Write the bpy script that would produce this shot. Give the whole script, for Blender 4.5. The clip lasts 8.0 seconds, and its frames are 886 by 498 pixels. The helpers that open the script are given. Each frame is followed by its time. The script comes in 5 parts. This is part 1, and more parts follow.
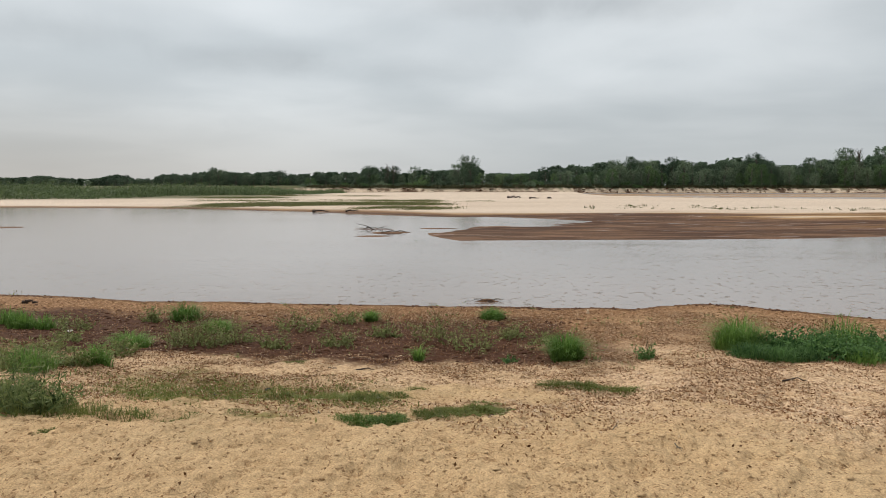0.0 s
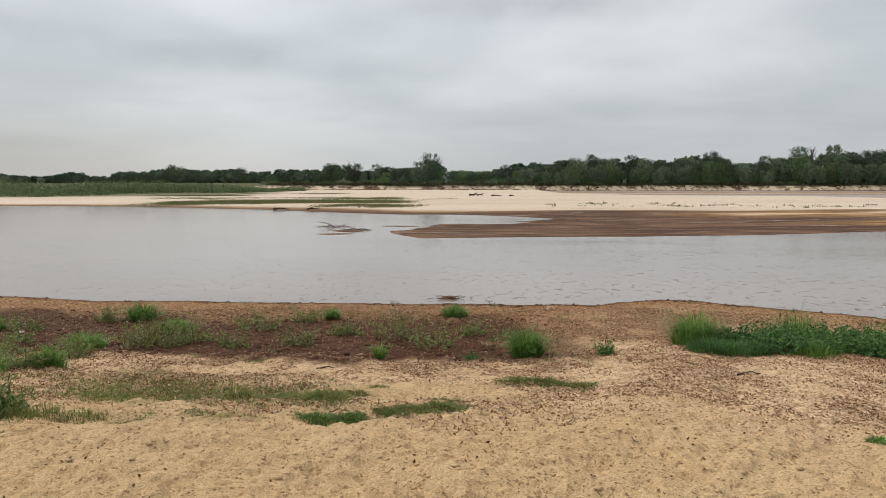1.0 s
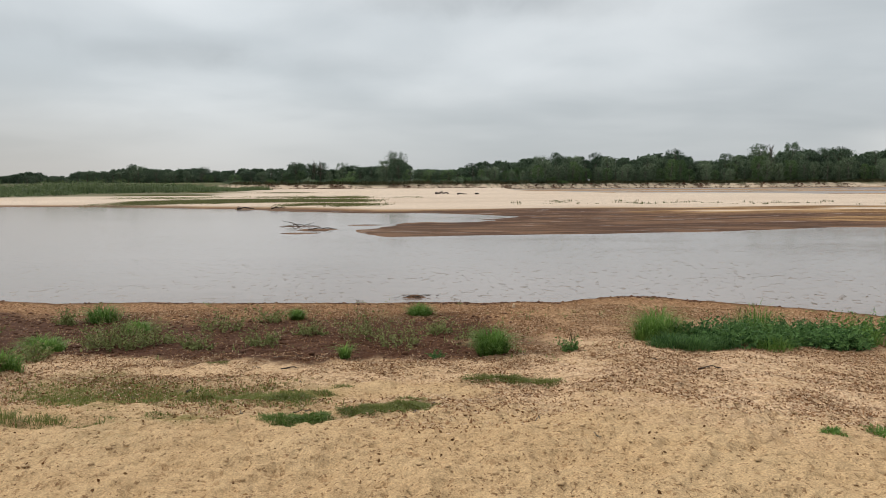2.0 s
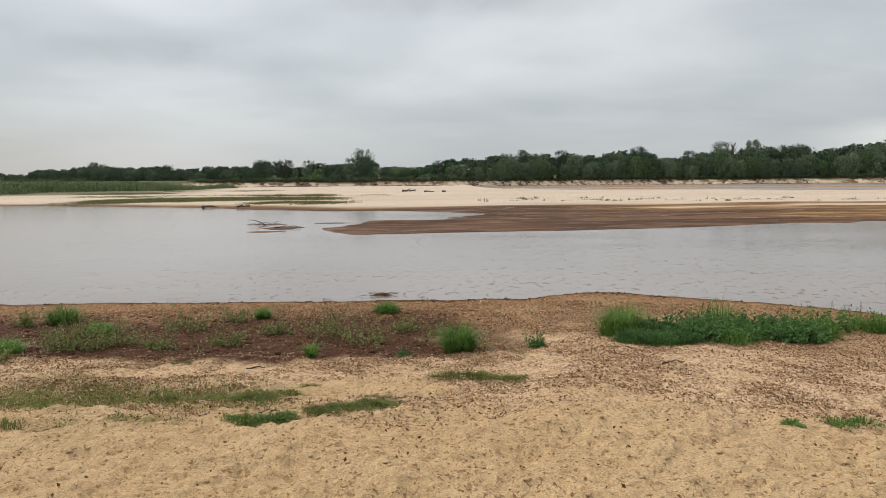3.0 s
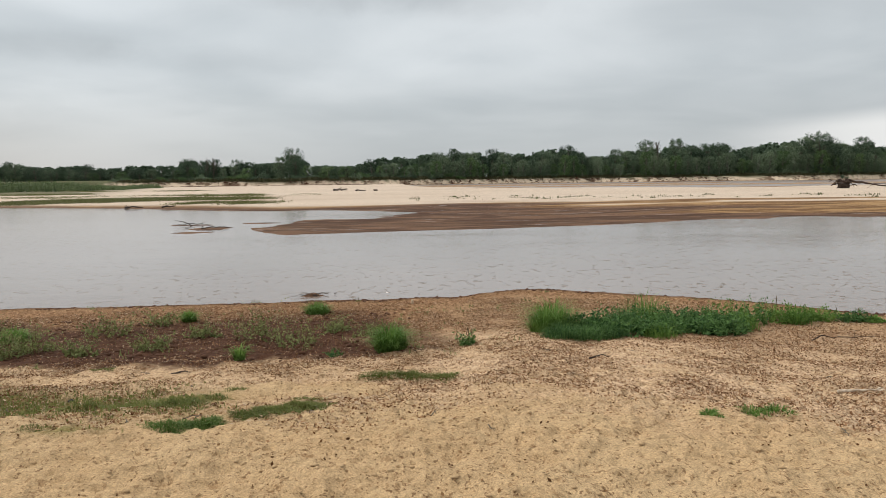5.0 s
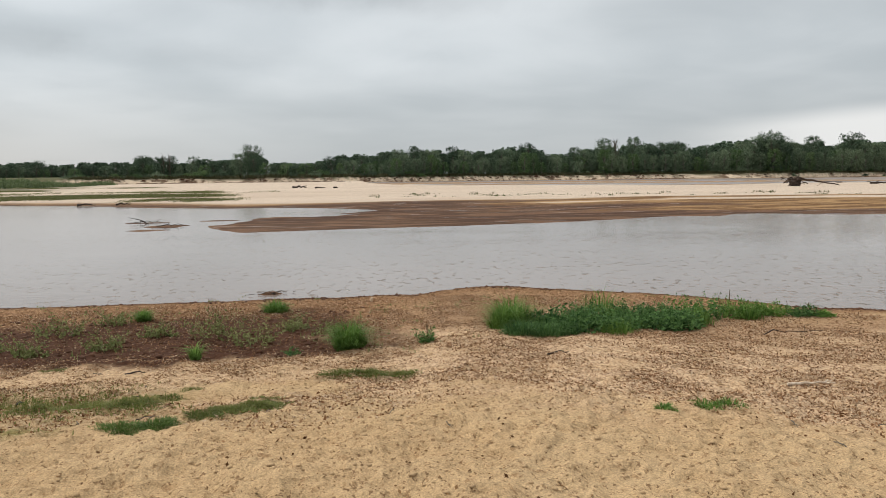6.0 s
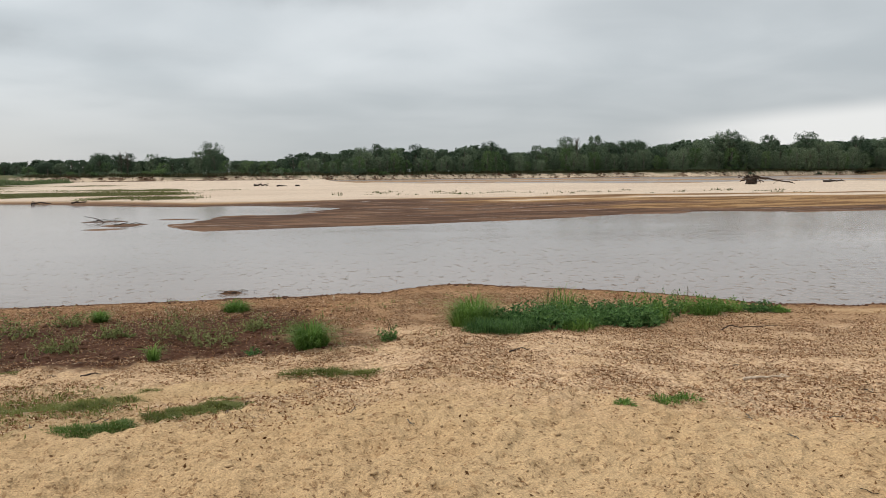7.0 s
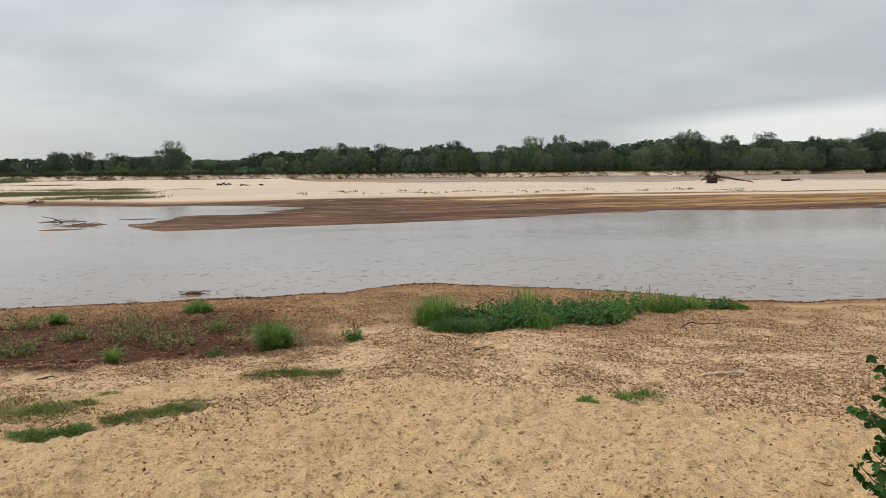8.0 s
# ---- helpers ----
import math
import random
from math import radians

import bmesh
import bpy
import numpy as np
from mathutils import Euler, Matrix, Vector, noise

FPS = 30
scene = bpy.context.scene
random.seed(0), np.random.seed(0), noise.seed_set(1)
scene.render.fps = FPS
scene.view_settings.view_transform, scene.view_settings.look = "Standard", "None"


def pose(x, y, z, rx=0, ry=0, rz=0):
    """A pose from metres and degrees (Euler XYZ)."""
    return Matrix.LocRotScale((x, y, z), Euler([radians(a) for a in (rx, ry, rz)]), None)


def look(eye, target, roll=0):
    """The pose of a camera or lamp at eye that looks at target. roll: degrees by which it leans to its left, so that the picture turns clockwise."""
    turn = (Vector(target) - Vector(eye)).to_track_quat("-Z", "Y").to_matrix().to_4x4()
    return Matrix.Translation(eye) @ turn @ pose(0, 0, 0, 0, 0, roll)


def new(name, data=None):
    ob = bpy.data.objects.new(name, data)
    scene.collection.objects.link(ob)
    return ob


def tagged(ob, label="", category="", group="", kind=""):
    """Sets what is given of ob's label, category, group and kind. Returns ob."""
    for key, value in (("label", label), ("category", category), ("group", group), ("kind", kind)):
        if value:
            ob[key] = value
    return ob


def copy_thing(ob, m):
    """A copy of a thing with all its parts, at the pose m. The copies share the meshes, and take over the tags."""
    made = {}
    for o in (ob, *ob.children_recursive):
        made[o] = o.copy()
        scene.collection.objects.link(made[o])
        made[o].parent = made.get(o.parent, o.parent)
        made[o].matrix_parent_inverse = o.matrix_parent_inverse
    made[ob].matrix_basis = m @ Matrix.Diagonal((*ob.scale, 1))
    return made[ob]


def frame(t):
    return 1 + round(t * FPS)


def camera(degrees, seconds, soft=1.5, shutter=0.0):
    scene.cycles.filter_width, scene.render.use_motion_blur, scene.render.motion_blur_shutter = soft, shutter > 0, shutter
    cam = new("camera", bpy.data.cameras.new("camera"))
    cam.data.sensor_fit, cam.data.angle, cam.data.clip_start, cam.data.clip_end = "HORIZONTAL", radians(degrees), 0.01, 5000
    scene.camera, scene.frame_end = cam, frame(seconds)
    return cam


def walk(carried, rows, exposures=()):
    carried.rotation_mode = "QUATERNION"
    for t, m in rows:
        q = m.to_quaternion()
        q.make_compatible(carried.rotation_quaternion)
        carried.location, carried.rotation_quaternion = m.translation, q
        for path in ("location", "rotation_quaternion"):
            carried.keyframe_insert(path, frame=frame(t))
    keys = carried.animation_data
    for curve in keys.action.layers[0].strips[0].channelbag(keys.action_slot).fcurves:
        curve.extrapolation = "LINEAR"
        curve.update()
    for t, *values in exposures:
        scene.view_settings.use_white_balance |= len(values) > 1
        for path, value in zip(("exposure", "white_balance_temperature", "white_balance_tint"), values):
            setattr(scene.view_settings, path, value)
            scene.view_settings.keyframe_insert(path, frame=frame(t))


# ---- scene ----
cam = camera(59.2, 8.0, 0.8)
# seconds, eye, heading (left positive), pitch, lean
ROWS = [
    (0.0, 0.000, 0.000, 2.286, 4.25, -4.50, 0.01),
    (0.5, 0.013, 0.003, 2.284, 2.88, -4.61, 0.04),
    (1.0, 0.023, 0.002, 2.283, 1.50, -4.67, 0.01),
    (1.5, 0.034, 0.000, 2.283, 0.23, -4.71, -0.13),
    (3.0, 0.054, -0.003, 2.284, -3.37, -4.98, -0.41),
    (3.5, 0.062, -0.002, 2.285, -4.56, -5.04, -0.49),
    (4.0, 0.070, -0.003, 2.287, -5.69, -5.05, -0.61),
    (4.5, 0.078, -0.005, 2.288, -6.94, -5.05, -0.66),
    (6.0, 0.106, -0.004, 2.286, -11.25, -5.34, -0.54),
    (6.5, 0.114, -0.005, 2.285, -12.60, -5.41, -0.52),
    (7.0, 0.122, -0.007, 2.285, -13.95, -5.50, -0.50),
    (7.5, 0.130, -0.010, 2.286, -15.26, -5.56, -0.49),
    (8.0, 0.137, -0.012, 2.285, -16.48, -5.58, -0.48),
]
walk(cam, [(t, pose(x, y, z, 90 + pitch, 0, yaw) @ pose(0, 0, 0, 0, 0, roll)) for t, x, y, z, yaw, pitch, roll in ROWS])
scene.view_settings.exposure = 0.46


# ---------------------------------------------------------------- node helpers
def tree_of(name):
    m = bpy.data.materials.new(name)
    m.use_nodes = True
    m.node_tree.nodes.clear()
    return m, Nodes(m.node_tree)


class Nodes:
    """A short way to write node trees."""

    def __init__(self, tree):
        self.tree = tree

    def add(self, kind):
        return self.tree.nodes.new(kind)

    def put(self, socket, value):
        if isinstance(value, bpy.types.NodeSocket):
            self.tree.links.new(value, socket)
        elif isinstance(value, (tuple, list)) and len(value) == 3 and socket.type == "RGBA":
            socket.default_value = (*value, 1.0)
        else:
            socket.default_value = value

    def math(self, op, a, b=0.0, clamp=False):
        n = self.add("ShaderNodeMath")
        n.operation, n.use_clamp = op, clamp
        self.put(n.inputs[0], a)
        self.put(n.inputs[1], b)
        return n.outputs[0]

    def mix(self, fac, a, b):
        n = self.add("ShaderNodeMix")
        n.data_type = "RGBA"
        self.put(n.inputs["Factor"], fac)
        self.put(n.inputs[6], a)
        self.put(n.inputs[7], b)
        return n.outputs[2]

    def scaled(self, colour, factor):
        """Colour times a number."""
        n = self.add("ShaderNodeMix")
        n.data_type, n.blend_type = "RGBA", "MULTIPLY"
        n.inputs["Factor"].default_value = 1.0
        self.put(n.inputs[6], colour)
        c = self.add("ShaderNodeCombineColor")
        for i in range(3):
            self.put(c.inputs[i], factor)
        self.tree.links.new(c.outputs[0], n.inputs[7])
        return n.outputs[2]

    def ramp(self, x, lo, hi, to_lo=0.0, to_hi=1.0, smooth=True):
        n = self.add("ShaderNodeMapRange")
        n.interpolation_type = "SMOOTHSTEP" if smooth else "LINEAR"
        for i, v in enumerate((x, lo, hi, to_lo, to_hi)):
            self.put(n.inputs[i], v)
        return n.outputs[0]

    def noise(self, where, scale, detail=3.0, rough=0.55, distort=0.0):
        n = self.add("ShaderNodeTexNoise")
        if where is not None:
            self.put(n.inputs["Vector"], where)
        n.inputs["Scale"].default_value = scale
        n.inputs["Detail"].default_value = detail
        n.inputs["Roughness"].default_value = rough
        n.inputs["Distortion"].default_value = distort
        return n.outputs["Fac"]

    def stretch(self, where, sx, sy, sz, turn=0.0):
        n = self.add("ShaderNodeMapping")
        self.put(n.inputs["Vector"], where)
        n.inputs["Rotation"].default_value = (0, 0, radians(turn))
        n.inputs["Scale"].default_value = (sx, sy, sz)
        return n.outputs[0]

    def place(self):
        return self.add("ShaderNodeNewGeometry").outputs["Position"]

    def attr(self, name):
        n = self.add("ShaderNodeAttribute")
        n.attribute_name = name
        return n.outputs["Fac"]

    def bump(self, height, strength, distance, normal=None):
        n = self.add("ShaderNodeBump")
        n.inputs["Strength"].default_value = strength
        n.inputs["Distance"].default_value = distance
        self.put(n.inputs["Height"], height)
        if normal is not None:
            self.put(n.inputs["Normal"], normal)
        return n.outputs[0]

    def surface(self, colour, rough=0.9, normal=None, **more):
        b = self.add("ShaderNodeBsdfPrincipled")
        self.put(b.inputs["Base Color"], colour)
        self.put(b.inputs["Roughness"], rough)
        if normal is not None:
            self.put(b.inputs["Normal"], normal)
        for key, value in more.items():
            self.put(b.inputs[key.replace("_", " ")], value)
        self.tree.links.new(b.outputs[0], self.add("ShaderNodeOutputMaterial").inputs[0])
        return b


# ---------------------------------------------------------------- sky and sun: a high grey overcast
SUN_UP, SUN_TURN = 40.0, 312.0
world = bpy.data.worlds.new("overcast_sky")
scene.world = world
world.use_nodes = True
world.node_tree.nodes.clear()
w = Nodes(world.node_tree)
way = w.add("ShaderNodeTexCoord").outputs["Generated"]
xyz = w.add("ShaderNodeSeparateXYZ")
w.put(xyz.inputs[0], way)
up = w.math("MAXIMUM", xyz.outputs[2], 0.0)
# the cloud deck: a flat layer seen in perspective
lift = w.math("ADD", up, 0.15)
deck = w.add("ShaderNodeCombineXYZ")
w.put(deck.inputs[0], w.math("DIVIDE", xyz.outputs[0], lift))
w.put(deck.inputs[1], w.math("DIVIDE", xyz.outputs[1], lift))
deck = deck.outputs[0]
broad = w.noise(w.stretch(deck, 0.50, 0.55, 1.0, 12), 1.0, 3.0, 0.5, 0.2)
billow = w.noise(w.stretch(deck, 1.5, 1.5, 1.0, -6), 1.0, 6.0, 0.5, 0.4)
cover = w.math("ADD", w.math("MULTIPLY", broad, 0.74), w.math("MULTIPLY", billow, 0.26))
shade = w.ramp(cover, 0.36, 0.62)
grey = w.mix(shade, (0.585, 0.632, 0.660), (0.775, 0.815, 0.838))
# paler and a little warm towards the skyline
low = w.ramp(up, 0.0, 0.15, 1.0, 0.0)
side = w.ramp(xyz.outputs[0], -0.1, 0.75)
grey = w.mix(w.math("MULTIPLY", low, 0.8), grey, w.mix(w.ramp(xyz.outputs[0], -0.45, 0.15), (0.585, 0.575, 0.562), (0.535, 0.568, 0.590)))
grey = w.scaled(grey, w.math("SUBTRACT", 1.0, w.math("MULTIPLY", w.math("MULTIPLY", w.ramp(up, 0.02, 0.20, 1.0, 0.0), w.ramp(xyz.outputs[0], -0.25, -0.55)), 0.20)))
grey = w.scaled(grey, w.math("SUBTRACT", 1.0, w.math("MULTIPLY", w.math("MULTIPLY", w.ramp(up, 0.06, 0.20, 1.0, 0.0), w.ramp(xyz.outputs[0], -0.25, 0.05)), 0.09)))
# heavier cloud downstream, with a bright gap under its edge
grey = w.scaled(grey, w.math("SUBTRACT", 1.0, w.math("MULTIPLY", side, 0.06)))
gap = w.math("MULTIPLY", w.ramp(xyz.outputs[0], 0.42, 0.62), w.ramp(w.math("SUBTRACT", up, w.math("MULTIPLY", xyz.outputs[0], 0.09)), 0.0, 0.025, 1.0, 0.0))
grey = w.mix(w.math("MULTIPLY", gap, 0.9), grey, (0.90, 0.90, 0.89))
# single darker rags and paler rifts under the deck: bearing, height, spread both ways (degrees), strength
bearing_deg = w.math("MULTIPLY", w.math("ARCTAN2", xyz.outputs[0], xyz.outputs[1]), 57.2958)
height_deg = w.math("MULTIPLY", w.math("ARCSINE", up), 57.2958)
fray = w.math("MULTIPLY", w.math("SUBTRACT", w.noise(way, 9.0, 5.0, 0.6, 0.3), 0.5), 1.7)
for rag_az, rag_up, rag_wide, rag_high, rag_dark in ((-18.0, 8.9, 7.0, 1.3, 0.13), (-30.5, 10.2, 7.0, 1.4, 0.10), (-5.5, 8.4, 9.0, 1.3, 0.07), (0.5, 13.0, 11.0, 1.6, 0.13), (9.5, 12.3, 10.0, 1.4, 0.12),
                                                     (-16.0, 12.2, 9.0, 2.0, -0.07), (9.0, 8.0, 16.0, 2.2, -0.03), (30.0, 11.0, 14.0, 2.2, 0.05), (-22.0, 5.6, 10.0, 1.6, -0.05)):
    away_a = w.math("DIVIDE", w.math("SUBTRACT", bearing_deg, rag_az), rag_wide)
    away_h = w.math("DIVIDE", w.math("SUBTRACT", height_deg, rag_up), rag_high)
    away = w.math("SQRT", w.math("ADD", w.math("MULTIPLY", away_a, away_a), w.math("MULTIPLY", away_h, away_h)))
    grey = w.scaled(grey, w.ramp(w.math("ADD", away, fray), 0.0, 1.25, 1.0 - rag_dark, 1.0))
# overcast skies brighten towards the zenith
grey = w.mix(w.ramp(up, 0.24, 0.5), grey, (0.655, 0.64, 0.615))
grey = w.scaled(grey, w.ramp(up, 0.22, 1.0, 1.0, 1.75, False))
nish = w.add("ShaderNodeTexSky")
nish.sky_type, nish.sun_disc = "NISHITA", False
nish.sun_elevation, nish.sun_rotation = radians(SUN_UP), radians(SUN_TURN)
clear = w.scaled(nish.outputs[0], 0.1)
back = w.add("ShaderNodeBackground")
w.put(back.inputs[0], w.mix(0.94, clear, grey))
back.inputs[1].default_value = 0.707
w.tree.links.new(back.outputs[0], w.add("ShaderNodeOutputWorld").inputs[0])

sun = new("sun", bpy.data.lights.new("sun", "SUN"))
sun.data.energy, sun.data.angle, sun.data.color = 1.5, radians(10), (1.0, 0.94, 0.86)
a, e = radians(SUN_TURN), radians(SUN_UP)
sun.matrix_world = look((0, 0, 30), (0 - math.sin(a) * math.cos(e), 0 - math.cos(a) * math.cos(e), 30 - math.sin(e)))

# ---------------------------------------------------------------- the lie of the land
# plan: the walker stands at the origin, the river runs past ahead (+y); z = 0 is the water's level.
# -- terrain


def hashed(ix, iy, seed):
    n = (ix.astype(np.int64) * 374761393 + iy.astype(np.int64) * 668265263 + seed * 974634777) & 0x7FFFFFFF
    n = ((n ^ (n >> 13)) * 1274126177) & 0x7FFFFFFF
    return ((n ^ (n >> 16)) & 0xFFFFF) / float(0xFFFFF)


def vnoise(x, y, seed=0):
    ix, iy = np.floor(x), np.floor(y)
    fx, fy = x - ix, y - iy
    fx, fy = fx * fx * (3 - 2 * fx), fy * fy * (3 - 2 * fy)
    a, b = hashed(ix, iy, seed), hashed(ix + 1, iy, seed)
    c, d = hashed(ix, iy + 1, seed), hashed(ix + 1, iy + 1, seed)
    return (a + (b - a) * fx) * (1 - fy) + (c + (d - c) * fx) * fy - 0.5


def fbm(x, y, size, octaves=3, seed=0):
    out, amp = 0.0, 1.0
    for k in range(octaves):
        out = out + amp * vnoise(x / size + 17.3 * k, y / size - 9.1 * k, seed + k)
        size, amp = size * 0.5, amp * 0.5
    return out


def dents(x, y, cell, seed):
    """0 to 1, one hollow in each cell: old footprints in loose sand."""
    ix, iy = np.floor(x / cell), np.floor(y / cell)
    best = np.full(np.shape(x), 9.0)
    for i in (-1, 0, 1):
        for j in (-1, 0, 1):
            px = (ix + i + 0.15 + 0.7 * hashed(ix + i, iy + j, seed)) * cell
            py = (iy + j + 0.15 + 0.7 * hashed(ix + i, iy + j, seed + 1)) * cell
            turn = hashed(ix + i, iy + j, seed + 2) * 6.28
            size = cell * (0.22 + 0.3 * hashed(ix + i, iy + j, seed + 3))
            dx, dy = x - px, y - py
            u, v = dx * np.cos(turn) + dy * np.sin(turn), dy * np.cos(turn) - dx * np.sin(turn)
            best = np.minimum(best, np.sqrt((u / 1.5) ** 2 + v ** 2) / size)
    return np.clip(1 - best, 0, 1) - 0.35 * np.exp(-((best - 1.15) / 0.25) ** 2)


def curve(v, knots):
    return np.interp(v, knots[0::2], knots[1::2])


def ease(v, lo, hi):
    s = np.clip((v - lo) / (hi - lo), 0, 1)
    return s * s * (3 - 2 * s)


# bearings in degrees from straight ahead (clockwise) and distances in metres
NEAR_SHORE = (-88, 900, -75, 60, -50, 26, -34, 19.1, -30.8, 18.3, -25.6, 16.8, -16.8, 15.7, -10, 15.2, 0, 14.9, 8, 15.0, 9.6, 14.95, 11.5, 15.6, 13.8, 16.0,
              16, 16.05, 18, 15.9, 23, 15.6, 27, 15.4, 32, 15.0, 37.6, 14.6, 42, 15.0, 46.7, 15.9, 60, 20, 75, 45, 88, 900)
BEACH = (0, 0.84, 0.2, 0.80, 0.3, 0.76, 0.37, 0.63, 0.45, 0.46, 0.53, 0.33, 0.62, 0.20, 0.7, 0.12, 0.8, 0.085, 0.9, 0.07, 0.96, 0.045, 1.0, 0.0, 1.06, -0.08, 1.3, -0.5, 2, -0.8)
ISLE_EDGE = (-90, 160, -50, 122, -34, 102, -29, 96, -22.5, 88.5, -15, 75.5, -10, 66.7, -4.3, 61.2, 0.5, 59.2, 4.6, 56.5, 7, 54, 14, 52, 20, 50, 24, 47.5, 28, 45.5, 33.4, 48.5, 39, 48.5, 46, 52.5, 60, 62, 90, 90)
BAR_NEAR = (-5.6, 38.5, -4.4, 35.4, -3.0, 34.0, 0.5, 34, 8.7, 35, 13, 35.7, 16.3, 36.8, 19.7, 38.1, 23.3, 40.5, 27.6, 44.0, 31, 45, 40, 70)
BAR_FAR = (-5.6, 37.5, -4.4, 38.2, -3.2, 41, -1.5, 45.4, 0.5, 46.2, 3, 47, 5, 48.8, 7, 53, 10, 60, 40, 80)
CHANNEL = (5, 214, 7, 190, 9, 186, 12.5, 162, 16.3, 156, 20, 157, 25, 155, 27.3, 149, 32, 151, 37, 172, 46, 171, 60, 180, 90, 220)
BANK = (-90, 700, -35, 430, -20, 340, -13, 305, -7, 305, 0, 310, 8, 338, 16, 368, 25, 384, 34, 396, 40, 450, 46, 560, 60, 800, 90, 900)

SHOALS = ((-5.6, 39.2, 1.5, 2.0), (-6.2, 36.4, 1.2, 0.8), (-7.0, 42.6, 1.6, 0.9), (-3.6, 43.5, 1.6, 0.8), (-28.6, 42.8, 1.6, 1.0), (-27.0, 39.5, 1.4, 0.3), (-0.2, 15.6, 0.5, 0.18))


def polar(x, y):
    return np.degrees(np.arctan2(x, y)), np.hypot(x, y)


def beach_share(x, y):
    az, r = polar(x, y)
    wob = (0.16 * fbm(x, y, 1.1, 3, 40) + 0.10 * fbm(x, y, 0.25, 2, 44)) * ease(r, 8, 14)
    return (r + wob) / curve(az, NEAR_SHORE)


def near_land(x, y, az, r):
    """The near bank."""
    q = beach_share(x, y)
    near = curve(q, BEACH)
    dry = ease(q, 0.98, 0.80)
    near = near + 0.05 * fbm(x, y, 2.6, 2, 3) * ease(q, 0.95, 0.6)
    # soft hummocks of loose sand, rougher where litter lies in it
    loose = (0.25 + 0.75 * ease(q, 0.8, 0.55)) * dry
    band = ease(q, 0.38, 0.50)
    near = near + (0.060 * fbm(x, y, 0.55, 2, 7) + (0.026 + 0.016 * band) * fbm(x, y, 0.15, 2, 11)) * loose
    near = near - (0.020 * dents(x, y, 0.44, 21) + 0.020 * dents(x + 0.2, y, 0.21, 31) + 0.012 * dents(x, y + 0.1, 0.11, 33)) * ease(q, 0.66, 0.45) * ease(r, 30, 20)
    near = near - 0.016 * band * dents(x, y, 0.16, 35) * loose * ease(r, 30, 20)
    # a crumbled lip where the loose sand ends
    near = near + 0.03 * ease(q + 0.05 * fbm(x, y, 1.2, 2, 51), 0.40, 0.385)
    # a spit of washed-up mud in the shallows
    near = np.maximum(near, 0.05 - 0.09 * np.hypot((x + 0.2) / 0.42, (y - 15.62) / 0.16) + 0.05 * fbm(x, y, 0.2, 3, 205))
    return np.where((np.abs(az) > 88) & (r > 25), np.maximum(curve(np.minimum(q, 0.5), BEACH), 0.5), near)


def far_land(x, y, az, r):
    """The island, the bars, the channels and the far bank."""
    # the sand island
    d = r - curve(az, ISLE_EDGE) + 2.2 * fbm(x, y, 9.0, 3, 61)
    isle = np.interp(d, (-40, -3, 0, 2, 5, 12, 25, 60, 140), (-1.2, -0.15, 0, 0.05, 0.13, 0.28, 0.42, 0.48, 0.50))
    isle = isle + 0.10 * fbm(x, y, 17.0, 3, 67) * ease(d, 3, 22)
    c = (r - curve(az, CHANNEL) + 7.0 * fbm(x, y, 36.0, 3, 71)) * ease(az, 4.0, 8.0) - 60 * ease(az, 8.0, 4.0)
    isle = isle - (isle + 0.35) * ease(c, -14, 12)
    # thin sand spits in the back channel
    isle = isle + 2.4 * np.clip(fbm(x * 0.16, y, 15.0, 2, 77) - 0.02, 0, 1) * ease(c, 5, 30)
    isle = np.where(c > 4, np.minimum(isle, 0.045), isle)
    # the dark wet bar ahead of it, hardly above the water
    lo, hi = curve(az, BAR_NEAR) + 1.1 * fbm(x, y, 2.5, 4, 81) * ease(az, 3, -2) + 0.5 * fbm(x, y, 5.0, 3, 82), curve(az, BAR_FAR) + 1.0 * fbm(x, y, 5.0, 3, 85)
    bar = np.minimum((r - lo) * 0.05, (hi - r) * 0.035)
    bar = np.clip(bar, -1, 0.05) + 0.17 * fbm(x * 0.5, y, 2.0, 4, 191) * ease((r - lo) / np.maximum(hi - lo, 1), 0.45, 0.85) + 0.10 * fbm(x * 0.15, y, 1.1, 2, 93) * ease(r - lo, 2.0, 6) * ease(az, 4, 10) - 6 * ease(az, -5.4, -6.5)
    far = np.maximum(isle, bar)
    # small mud shoals round the stranded branches and upstream
    rag = 0.7 * fbm(x * 0.6, y, 1.5, 3, 201)
    for sx, sy, wx, wy in SHOALS:
        far = np.maximum(far, 0.045 * (1.0 - np.hypot((x - sx) / wx, (y - sy) / wy)) + 0.05 * rag - 0.006 - 9 * (np.hypot(x - sx, y - sy) > 9))
    # the cut bank with woods on it
    b = r - curve(az, BANK) + 5.0 * fbm(x, y, 30.0, 3, 95)
    cliff = np.interp(b, (-3, 0, 1.2, 3.5, 12, 60, 400), (-0.3, 0.25, 1.7, 2.5, 2.7, 3.0, 4.0))
    cliff = cliff + 0.5 * fbm(x, y, 6.0, 2, 97) * ease(b, 0, 4)
    far = np.where(b > -3, np.maximum(far, cliff), far)
    # low floodplain under the reeds upstream
    plain = 0.75 * ease(az, -12.0, -19.0) * ease(r, 118, 160)
    far = np.where(plain > 0.01, np.maximum(far, plain), far)
    return far


